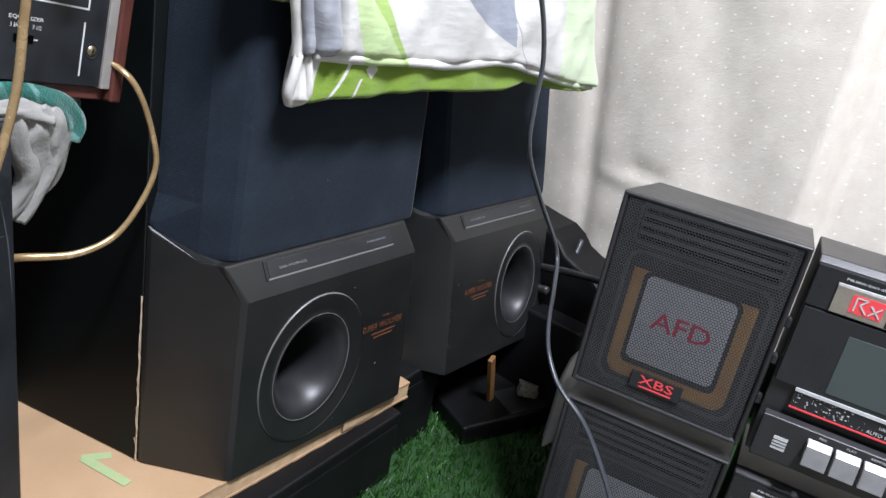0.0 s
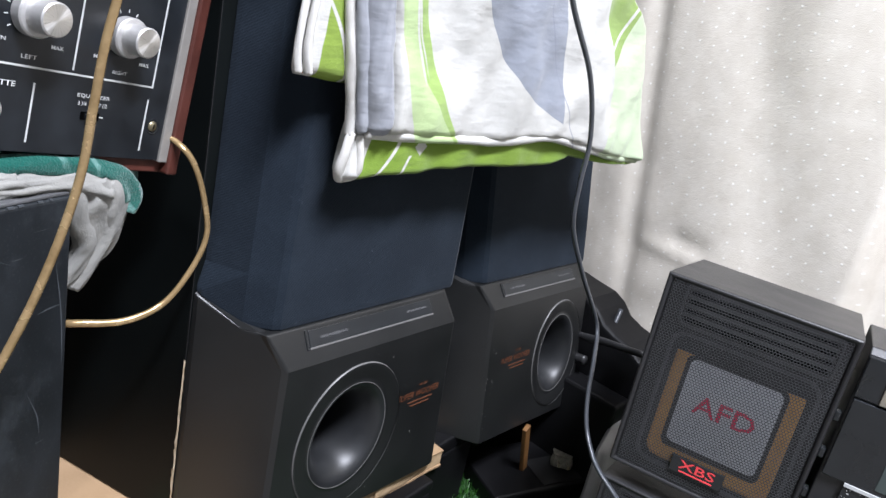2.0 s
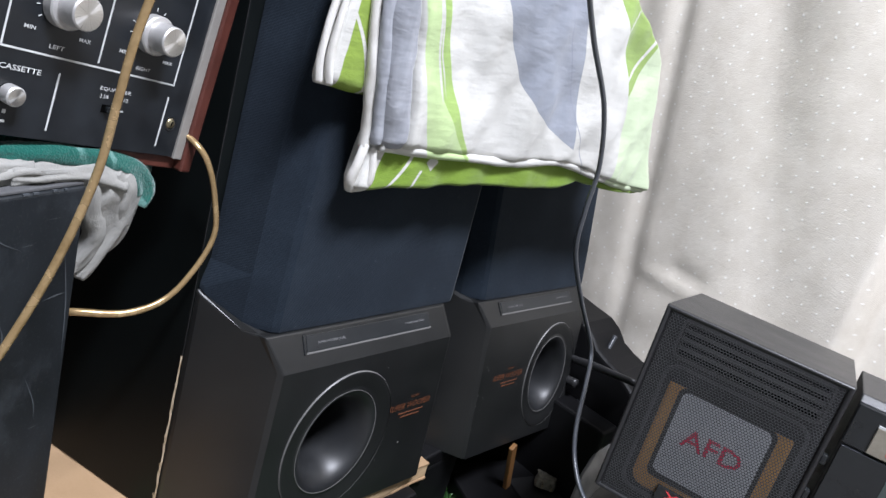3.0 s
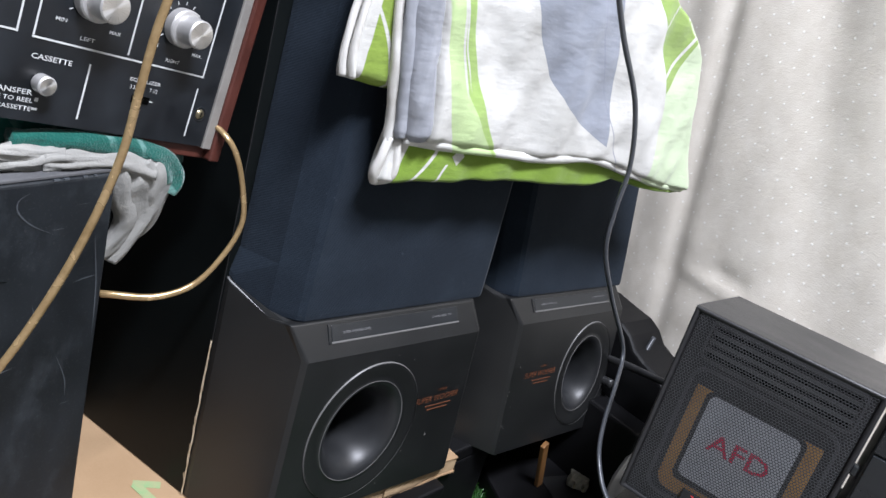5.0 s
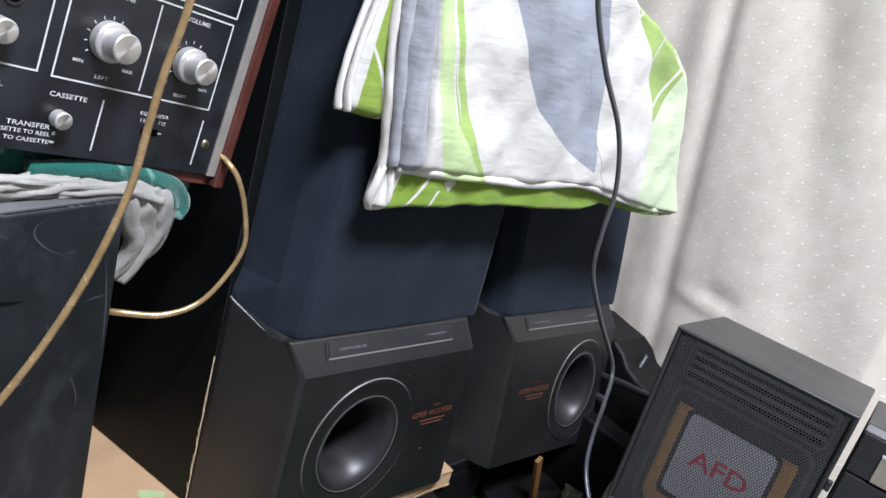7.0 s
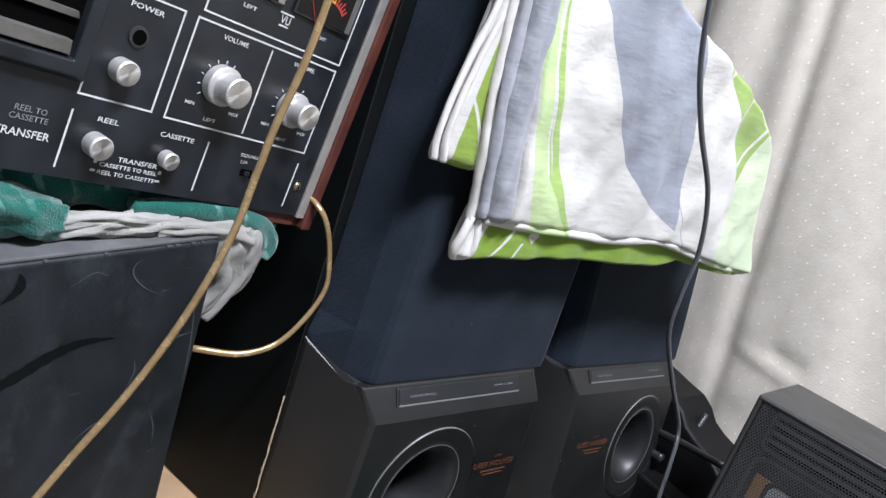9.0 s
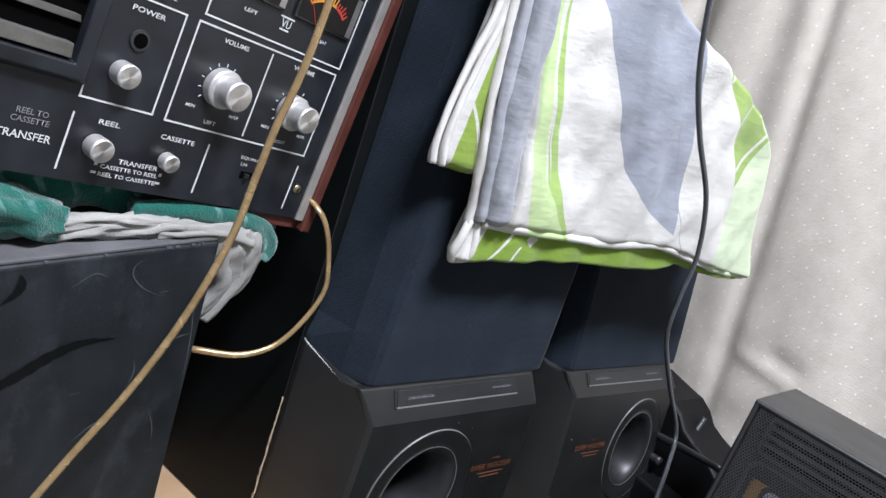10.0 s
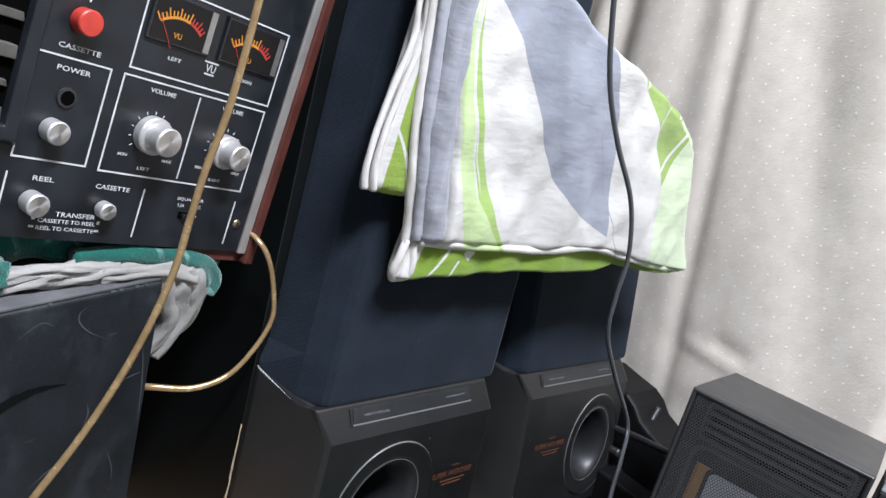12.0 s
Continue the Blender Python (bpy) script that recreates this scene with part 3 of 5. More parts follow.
    for nm, b, mt, lb in (("label_plate", (-0.078, 0.074, -0.0006, 0.002, -0.0068, 0.0075), M_PLATE, "smoked label plate"), ("plate_rim", (-0.080, 0.076, -0.0004, 0.001, -0.0086, -0.0068), M_RING, "lighter grey rim under the plate"), ("plate_side", (-0.0815, -0.0782, -0.0004, 0.001, -0.0088, 0.0085), M_RADIO_DARK, "")):
        o = part(nm, block(*b), mt, baffle, lb, bevel=0.0004)
        o.matrix_basis = pm
    words("lettering", "SUPER WOOFER LEVEL", 0.031, pm @ pose(-0.051, -0.001, 0.0, 0, 0, 0), M_GREY_INK, baffle)
    words("lettering", "DYNAMIC BASS DRIVE", 0.026, pm @ pose(0.053, -0.001, 0.001, 0, 0, 0), M_GREY_INK, baffle)
    tx = 0.055 if mirrored else 0.176
    words("lettering", "WITH", 0.012, pose(tx + 0.004, -0.0005, 0.1165), M_ORANGE, baffle)
    words("lettering", "SUPER WOOFER", 0.06, pose(tx, -0.0005, 0.107), M_ORANGE, baffle, 0.0075, 0.15)
    for k, wd in ((0, 0.036), (1, 0.028)):
        bar("small_print", tx - wd / 2 + 0.004, tx + wd / 2 + 0.004, 0.0975 - 0.0045 * k, 0.0987 - 0.0045 * k, -0.0002, M_ORANGE, baffle)
    # cloth grille with chamfered flanks and a rounded foot
    def outline(z, inset):
        h = z - 0.22
        a, b = lean_l * h, lean_r * h
        back = -0.0435 + a + min(0.006, max(0.0, z - 0.222) * 0.15)
        return [(back + inset * 0.4, 0.0742, z), (back + 0.0015 + inset, 0.0685, z), (-0.0232 + a + inset, 0.0375 + inset * 0.7, z), (-0.006 + a + inset, 0.0205 + inset, z), (0.0 + a + inset, 0.0175 + inset, z), (right - 0.006 + b - inset, 0.0175 + inset, z), (right + b - inset, 0.021 + inset, z), (right + 0.003 + b - inset, 0.055, z), (right + 0.003 + b - inset * 0.4, 0.0742, z)]

    def rise(ring):
        """Lift the foot of the grille towards the flank, as the baffle's crown does."""
        return [(x, y, z - 0.0095 + 0.53 * max(0.0, y - 0.0365)) for x, y, z in ring]
    part("cloth_grille", loft([rise(outline(0.2165, 0.004)), rise(outline(0.2175, 0.0012)), rise(outline(0.2195, 0.0003)), rise(outline(0.224, 0.0)), outline(0.255, 0.0), outline(H - 0.02, 0.0), outline(H - 0.006, 0.001), outline(H - 0.001, 0.006)]), M_CLOTH, sp, "navy blue woven grille cloth", bevel=0.002)
    # bare chipped board along the front left edge of the cabinet
    rnd = random.Random(3 + int(mirrored))
    left, right = [], []
    for k in range(41):
        z = 0.001 + 0.165 * k / 40
        w = 0.0042 * (1 - k / 52) * (0.15 + 1.3 * rnd.random() ** 1.5)
        if noise.noise(Vector((z * 90, 2.0, 0.5))) < -0.12:
            w = 0.0002
        left.append((-0.0464, 0.0738 + w + 0.0008, z))
        right.append((-0.0468, 0.0732 - 0.0006 * rnd.random(), z))
    bm = bmesh.new()
    la, ra = [bm.verts.new(p) for p in left], [bm.verts.new(p) for p in right]
    oa = [bm.verts.new((p[0] - 0.0012, (p[1] + q[1]) / 2, p[2])) for p, q in zip(left, right)]
    for k in range(40):
        bm.faces.new((la[k], la[k + 1], oa[k + 1], oa[k]))
        bm.faces.new((oa[k], oa[k + 1], ra[k + 1], ra[k]))
    part("chipped_edge", bm, M_CHIP, sp, "chipped edge baring pale board")
    part("edge_line", block(-0.0464, -0.046, 0.0737, 0.0743, 0.166, min(H, 0.60)), M_RIM, sp, "thin worn edge line")
    # small knocks on the face
    for k in range(9 if not mirrored else 12):
        x, z = (rnd.uniform(0.004, 0.2), rnd.uniform(0.01, 0.17)) if not mirrored else (rnd.uniform(-0.001, 0.012), rnd.uniform(0.02, 0.15))
        s = rnd.uniform(0.0004, 0.0011)
        if ((x - cx) / rx) ** 2 + ((z - cz) / rz) ** 2 < 1.05:
            continue
        bar("scuff", x, x + s, z, z + s * rnd.uniform(0.8, 2), -0.0003, M_EDGE, baffle)
    return sp


# ---------------------------------------------------------------- printed sheets over the speakers
def bedding():
    b = thing("folded_bedding", (0, 0, 0), "folded white, grey and green printed cotton bedding draped over the speakers", "bedding")
    front_foot = [(0.042, 0.681), (0.072, 0.6785), (0.10, 0.677), (0.141, 0.675), (0.186, 0.673), (0.233, 0.6745), (0.267, 0.675), (0.307, 0.670), (0.343, 0.661), (0.403, 0.651), (0.458, 0.6465)]
    front_top = [(0.0, 0.935), (0.03, 0.932), (0.055, 0.928), (0.085, 0.92), (0.115, 0.905), (0.165, 0.884), (0.205, 0.869), (0.25, 0.857), (0.295, 0.843), (0.34, 0.821), (0.384, 0.79)]
    part("front_panel", sheet(front_foot, front_top, -0.017, 0.02, 0.009, 120, 76, 2.0), M_FRONT, b, "white panel printed with grey and green leaves", smooth=True)
    part("front_edge", tube([(0.03, -0.0125, 0.6825), (0.10, -0.015, 0.679), (0.186, -0.015, 0.675), (0.267, -0.015, 0.677), (0.343, -0.015, 0.663), (0.403, -0.0135, 0.653), (0.457, -0.009, 0.648)], 0.0045, 8, 10, wobble=0.25), M_FRONT, b, "rounded lower fold", smooth=True)
    # side flap hanging past the corner of the second speaker
    part("side_flap", sheet([(0.385, 0.706), (0.40, 0.70), (0.418, 0.70)], [(0.285, 0.848), (0.33, 0.832), (0.380, 0.795)], -0.006, 0.03, 0.002, 30, 40, 7.0, lean=0.0), M_FRONT, b, "pale green rounded flap", smooth=True)
    part("side_fold", sheet([(0.398, 0.727), (0.415, 0.721), (0.4275, 0.741)], [(0.31, 0.846), (0.362, 0.828), (0.408, 0.797)], 0.0, 0.03, 0.002, 24, 40, 9.0), M_FRONT, b, "pale green rounded fold", smooth=True)
    # stacked grey folds along the near edge
    for k, (off, r, y) in enumerate(((0.0, 0.0055, -0.0125), (0.0145, 0.0125, -0.0125))):
        part("rolled_fold", tube([(0.0255 + off * 1.05, y, 0.684), (0.0225 + off, y, 0.70), (0.0145 + off * 0.95, y - 0.001, 0.735), (0.004 + off, y, 0.786), (-0.006 + off * 1.15, y, 0.853), (-0.016 + off * 1.2, y, 0.935)], lambda t, r=r: r * (0.75 + 0.25 * min(1, t * 12)), 14, 10, wobble=0.3, seed=k * 3.0), M_FOLD, b, "grey blue rolled fold", smooth=True)
    part("white_fold", tube([(0.020, -0.006, 0.680), (0.0175, -0.007, 0.70), (0.0085, -0.008, 0.735), (-0.0025, -0.008, 0.786), (-0.012, -0.008, 0.853), (-0.022, -0.007, 0.935)], 0.0045, 10, 10, wobble=0.35, seed=1.0), M_PIPING, b, "white folded edge", smooth=True)
    # green hem below
    hem_foot = [(0.019, 0.6455), (0.033, 0.644), (0.066, 0.6465), (0.092, 0.6455), (0.123, 0.6485), (0.158, 0.6495), (0.205, 0.648), (0.255, 0.6465), (0.282, 0.6465), (0.313, 0.655), (0.382, 0.645), (0.462, 0.6405)]
    hem_top = [(0.024, 0.69), (0.04, 0.69), (0.08, 0.69), (0.11, 0.69), (0.14, 0.69), (0.17, 0.688), (0.22, 0.688), (0.26, 0.688), (0.29, 0.685), (0.32, 0.678), (0.39, 0.662), (0.455, 0.655)]
    part("green_hem", sheet(hem_foot, hem_top, -0.010, 0.02, 0.006, 110, 24, 4.0), M_HEM, b, "bright green printed hem", smooth=True)
    part("hem_piping", tube([(0.0215, -0.001, 0.6445), (0.0165, -0.005, 0.6535), (0.0175, -0.007, 0.666), (0.0205, -0.007, 0.682)], 0.0042, 10, 8, wobble=0.4, seed=2.0), M_PIPING, b, "white hem edge", smooth=True)
    part("hem_piping", tube([(0.0235, 0.001, 0.6435), (0.030, -0.008, 0.650), (0.0305, -0.010, 0.664), (0.0275, -0.009, 0.681)], 0.0036, 10, 8, wobble=0.4, seed=5.0), M_PIPING, b, "white hem edge", smooth=True)
    # second sheet folded behind
    part("back_fold", sheet([(-0.031, 0.7205), (-0.018, 0.7185), (-0.003, 0.717), (0.016, 0.715)], [(-0.009, 0.935), (-0.003, 0.935), (0.004, 0.935), (0.012, 0.935)], -0.005, 0.016, 0.003, 26, 60, 11.0), M_FLAP, b, "green and white fold behind", smooth=True)
    for k, (dx, y) in enumerate(((0.0, -0.001), (0.0045, -0.0055))):
        part("flap_piping", tube([(-0.0295 + dx * 1.2, y, 0.7215), (-0.0325 + dx, y, 0.738), (-0.0315 + dx, y, 0.765), (-0.026 + dx, y, 0.80), (-0.0185 + dx, y, 0.84), (-0.021 + dx, y, 0.87), (-0.022 + dx, y, 0.935)], 0.0027, 10, 8, wobble=0.45, seed=k * 4.0 + 0.5), M_PIPING, b, "white piped edge", smooth=True)
    # where it lies on top of the cabinets
    part("top_layer", sheet([(-0.03, 0.925), (0.05, 0.925), (0.12, 0.90)], [(-0.03, 0.95), (0.05, 0.945), (0.13, 0.91)], -0.015, 0.3, 0.004, 30, 12, 3.0), M_PIPING, b, "bulk of the folded stack", smooth=True)
    return b


# ---------------------------------------------------------------- reel and cassette deck
def knob(name, u, v, collar, r, length, parent, mat=None, label="brushed aluminium knob"):
    k = new(name)
    k.parent, k.matrix_basis = parent, pose(u, -0.0006, v)
    tagged(k, label)
    if collar:
        part("collar", lathe([(collar, 0.0), (collar, -0.0065), (collar - 0.0008, -0.0075), (r, -0.0078)], 48), M_KNOB_SIDE, k, smooth=False)
    part("barrel", lathe([(r, 0.0), (r, -length + 0.0008), (r - 0.0008, -length)], 48), mat or M_KNOB_SIDE, k)
    part("cap", lathe([(r - 0.0008, -length), (r * 0.5, -length - 0.0001), (0.0002, -length - 0.0001)], 48, cap=True), mat or M_KNOB, k)
    return k


def deck():
    U, V = Vector((0.9586, 0.2373, -0.1575)), Vector((0.1489, 0.0536, 0.9874))
    U.normalize()
    V = (V - U * V.dot(U)).normalized()
    D = V.cross(U)
    m = Matrix((U, D, V)).transposed().to_4x4()
    m.translation = (-0.0912, 0.0615, 0.6429)
    d = thing("reel_cassette_deck", m, "vintage black tape deck in reddish wooden case on a towel", "tape deck")
    L, T = -0.42, 0.33
    part("front_panel", block(L, 0.0, 0.0, 0.006, 0.0, T), M_PANEL, d, "black panel with white printed lines")
    part("side_trim", block(0.0, 0.0075, -0.002, 0.006, -0.001, T), M_TRIM, d, "dull silver side trim", bevel=0.0006)
    part("side_cheek", block(0.0076, 0.0172, -0.004, 0.2, -0.0095, T + 0.01), M_WOOD, d, "reddish brown wooden side", bevel=0.0016)
    part("base_board", block(-0.055, 0.0075, 0.0035, 0.2, -0.0095, -0.0005), M_WOOD, d, "reddish brown wooden base", bevel=0.001)
    part("case", block(L, 0.0075, 0.0065, 0.195, 0.0, T), M_CABINET, d, "black inner case")
    y = -0.0003

    def line(x0, x1, z0, z1):
        t = 0.00055
        bar("printed_line", x0 - t, x1 + t, z0 - t, z1 + t, y, M_WHITE_INK, d, 0.0003)

    def frame_box(x0, x1, z0, z1):
        line(x0, x1, z0, z0), line(x0, x1, z1, z1)
        line(x0, x0, z0 + 0.0012, z1 - 0.0012), line(x1, x1, z0 + 0.0012, z1 - 0.0012)

    frame_box(-0.138, -0.016, 0.049, 0.113)
    line(-0.077, -0.077, 0.052, 0.110)
    frame_box(-0.136, -0.015, 0.118, 0.173)
    frame_box(-0.194, -0.1475, 0.050, 0.113)
    for x in (-0.0175, -0.1, -0.194):
        line(x, x, 0.0065, 0.040)
    line(-0.172, -0.150, 0.176, 0.176), line(-0.15, -0.15, 0.177, 0.20), line(-0.172, -0.172, 0.148, 0.175)
    put = lambda body, u, v, w, h=0.0, mt=M_WHITE_INK: words("lettering", body, w, pose(u, y - 0.0004, v), mt, d, h)
    put("VOLUME", -0.107, 0.1075, 0.02, 0.0031), put("VOLUME", -0.046, 0.1075, 0.02, 0.0031)
    put("POWER", -0.1705, 0.1065, 0.0215, 0.0031), put("CASSETTE", -0.1705, 0.1195, 0.027, 0.0031)
    put("REEL", -0.1715, 0.0385, 0.0135, 0.003), put("CASSETTE", -0.124, 0.0385, 0.025, 0.0031)
    put("TRANSFER", -0.1445, 0.0172, 0.0275, 0.0031), put("CASSETTE TO REEL", -0.149, 0.0125, 0.039, 0.0026), put("REEL TO CASSETTE", -0.149, 0.0076, 0.039, 0.0026)
    put("EQUALIZER", -0.0595, 0.0372, 0.0235, 0.0027), put("3 3/4", -0.067, 0.0325, 0.006, 0.0026), put("7 1/2", -0.052, 0.0325, 0.006, 0.0026)
    put("LEFT", -0.106, 0.0545, 0.0095, 0.0023), put("RIGHT", -0.044, 0.0545, 0.011, 0.0023)
    put("LEFT", -0.106, 0.1305, 0.0105, 0.0024), put("RIGHT", -0.042, 0.1305, 0.0115, 0.0024)
    for u in (-0.108, -0.045):
        put("MIN", u - 0.0165, 0.0622, 0.0068, 0.0022), put("MAX", u + 0.0185, 0.0622, 0.0078, 0.0022)
        for k in range(11):
            a = radians(215 - 25 * k)
            t = bar("scale_tick", -0.0011, 0.0011, -0.00025, 0.00025, 0, M_WHITE_INK, d, 0.0003)
            t.matrix_basis = pose(u + 0.0150 * math.cos(a), y, 0.078 + 0.0150 * math.sin(a), 0, -math.degrees(a), 0)
    put("VU", -0.0760, 0.1318, 0.0085, 0.0055)
    line(-0.0815, -0.0705, 0.1359, 0.1359), line(-0.0795, -0.0725, 0.1277, 0.1277)
    for u, v in ((-0.1715, 0.0125), (-0.1275, 0.0125)):
        bar("arrow_mark", u - 0.001, u + 0.001, v, v + 0.0022, y, M_WHITE_INK, d, 0.0003), bar("arrow_mark", u - 0.0016, u + 0.0016, v - 0.0052, v - 0.0038, y, M_WHITE_INK, d, 0.0003)
    put("REEL TO\nCASSETTE", -0.2155, 0.0325, 0.021, 0.0082, M_GREY_INK), put("TRANSFER", -0.2165, 0.0215, 0.03, 0.0045)
    # controls
    knob("volume_knob", -0.108, 0.0785, 0.0128, 0.0096, 0.0215, d), knob("volume_knob", -0.045, 0.0775, 0.0125, 0.0093, 0.0215, d)
    knob("power_knob", -0.1755, 0.0692, 0, 0.0072, 0.0105, d), knob("reel_knob", -0.1762, 0.0238, 0, 0.0072, 0.0105, d), knob("cassette_knob", -0.1275, 0.0238, 0, 0.0057, 0.008, d)
    knob("cassette_button", -0.1735, 0.136, 0, 0.0078, 0.0095, d, M_RED_KNOB, "round red button")
    part("jack_nut", lathe([(0.0062, 0.0), (0.006, -0.0014), (0.0042, -0.0016), (0.0038, 0.002)], 24, cx=-0.1708, cz=0.0897), M_RIM, d, "dark socket nut")
    # no bore here: a black disc over the nut paints its shade
    part("jack_hole_shade", lathe([(0.0044, -0.0018), (0.0002, -0.0018)], 24, cx=-0.1708, cz=0.0897, cap=True), M_HOLE_SHADE, d, "flat black disc painted as the shade in the socket")
    scr = part("screw", lathe([(0.0036, 0.0), (0.0034, -0.001), (0.0018, -0.0017), (0.0003, -0.0018)], 20, cx=-0.0098, cz=0.0232, cap=True), M_SCREW, d, "brass panel screw", smooth=True)
    part("screw_recess", lathe([(0.0053, -0.0003), (0.005, -0.0005), (0.0036, -0.0004)], 24, cx=-0.0094, cz=0.023), M_RADIO_DARK, d)
    # screw and switch slots are black patches painted as shade, not cut
    bar("screw_slot_shade", -0.0102, -0.0094, 0.0216, 0.0248, -0.0018, M_HOLE_SHADE, d, 0.0003)
    part("equalizer_slot_shade", block(-0.0665, -0.0535, -0.0006, 0.0, 0.0225, 0.0275), M_HOLE_SHADE, d, "flat black patch painted as the shade in the switch slot")
    part("slide_switch", block(-0.0645, -0.0605, -0.0035, -0.0006, 0.0232, 0.0268), M_RADIO_DARK, d, "small black slide switch", bevel=0.0005)
    bar("switch_mark", -0.053, -0.0505, 0.0246, 0.0254, y, M_WHITE_INK, d, 0.0003)
    # meters
    for u0, u1 in ((-0.1325, -0.0825), (-0.0735, -0.0185)):
        mt = new("vu_meter")
        mt.parent, mt.matrix_basis = d, pose((u0 + u1) / 2, 0, 0.154)
        tagged(mt, "dark meter with amber scale")
        w = (u1 - u0) / 2
        part("bezel", block(-w, w, -0.0022, 0.0, -0.0155, 0.0165), M_RADIO_DARK, mt, bevel=0.0008)
        part("meter_face", block(-w + 0.002, w - 0.006, -0.0026, -0.0021, -0.0135, 0.0145), M_METER, mt)
        part("side_glass", block(w - 0.0058, w - 0.001, -0.0027, -0.0021, -0.0135, 0.0145), M_CHROME, mt, "grey reflecting edge")
        for k in range(15):
            a = radians(128 - 5.6 * k)
            r0, r1 = 0.026, 0.0295 + (0.002 if k % 3 == 0 else 0)
            bmk = block(r0, r1, -0.0001, 0.0001, -0.00045, 0.00045)
            t = part("meter_tick", bmk, M_AMBER if k < 10 else M_SCALE_RED, mt)
            t.matrix_basis = pose(-0.0025, -0.0028, -0.0225, 0, -math.degrees(a), 0)
        for a0, a1, mtl in ((128, 75, M_AMBER), (74, 48, M_SCALE_RED)):
            bm = bmesh.new()
            ring = [(radians(a0 + (a1 - a0) * k / 12)) for k in range(13)]
            lo = [bm.verts.new((-0.0025 + 0.0245 * math.cos(a), -0.0028, -0.0225 + 0.0245 * math.sin(a))) for a in ring]
            hi = [bm.verts.new((-0.0025 + 0.0262 * math.cos(a), -0.0028, -0.0225 + 0.0262 * math.sin(a))) for a in ring]
            for k in range(12):
                bm.faces.new((lo[k], hi[k], hi[k + 1], lo[k + 1]))
            part("meter_arc", bm, mtl, mt)
        words("lettering", "VU", 0.0065, pose(-0.003, -0.0029, -0.0085), M_AMBER, mt)
        n = part("needle", block(0.006, 0.029, -0.0001, 0.0001, -0.0002, 0.0002), M_SCALE_RED, mt, "thin needle")
        n.matrix_basis = pose(-0.0025, -0.0030, -0.0225, 0, -125, 0)
    # cassette well
    bay = new("cassette_well")
    bay.parent, bay.matrix_basis = d, pose(-0.2, 0, 0)
    tagged(bay, "dark cassette well with chrome bars")
    part("well_frame", loft([[(0.0065, -0.0005, z) for z in (0.056,)] + [(0.0065, -0.0005, 0.32), (-0.2, -0.0005, 0.32), (-0.2, -0.0005, 0.056)], [(0.0035, -0.006, 0.059), (0.0035, -0.006, 0.317), (-0.197, -0.006, 0.317), (-0.197, -0.006, 0.059)], [(-0.0045, -0.006, 0.067), (-0.0045, -0.006, 0.309), (-0.189, -0.006, 0.309), (-0.189, -0.006, 0.067)], [(-0.0055, -0.0007, 0.068), (-0.0055, -0.0007, 0.308), (-0.188, -0.0007, 0.308), (-0.188, -0.0007, 0.068)]], caps=False), M_PANEL, bay, "raised black frame", bevel=0.0008)
    # shallow well: this black sheet paints the shade of a deep inside
    part("well_back", block(-0.188, -0.0055, -0.0008, -0.0003, 0.068, 0.308), M_HOLE_SHADE, bay, "flat black sheet painted as the shade inside the well")
    for z0, z1, proud in ((0.069, 0.0775, 0.0085), (0.0885, 0.0925, 0.006), (0.1045, 0.1125, 0.009), (0.1255, 0.1305, 0.007), (0.148, 0.156, 0.009)):
        part("chrome_bar", loft([[(-0.185, -0.001, z0), (-0.185, -proud * 0.55, z0), (-0.185, -proud, z1), (-0.185, -0.001, z1)], [(-0.007, -0.001, z0), (-0.007, -proud * 0.55, z0), (-0.010, -proud, z1), (-0.010, -0.001, z1)]]), M_CHROME, bay, "tarnished chrome bar", bevel=0.0006)
    return d


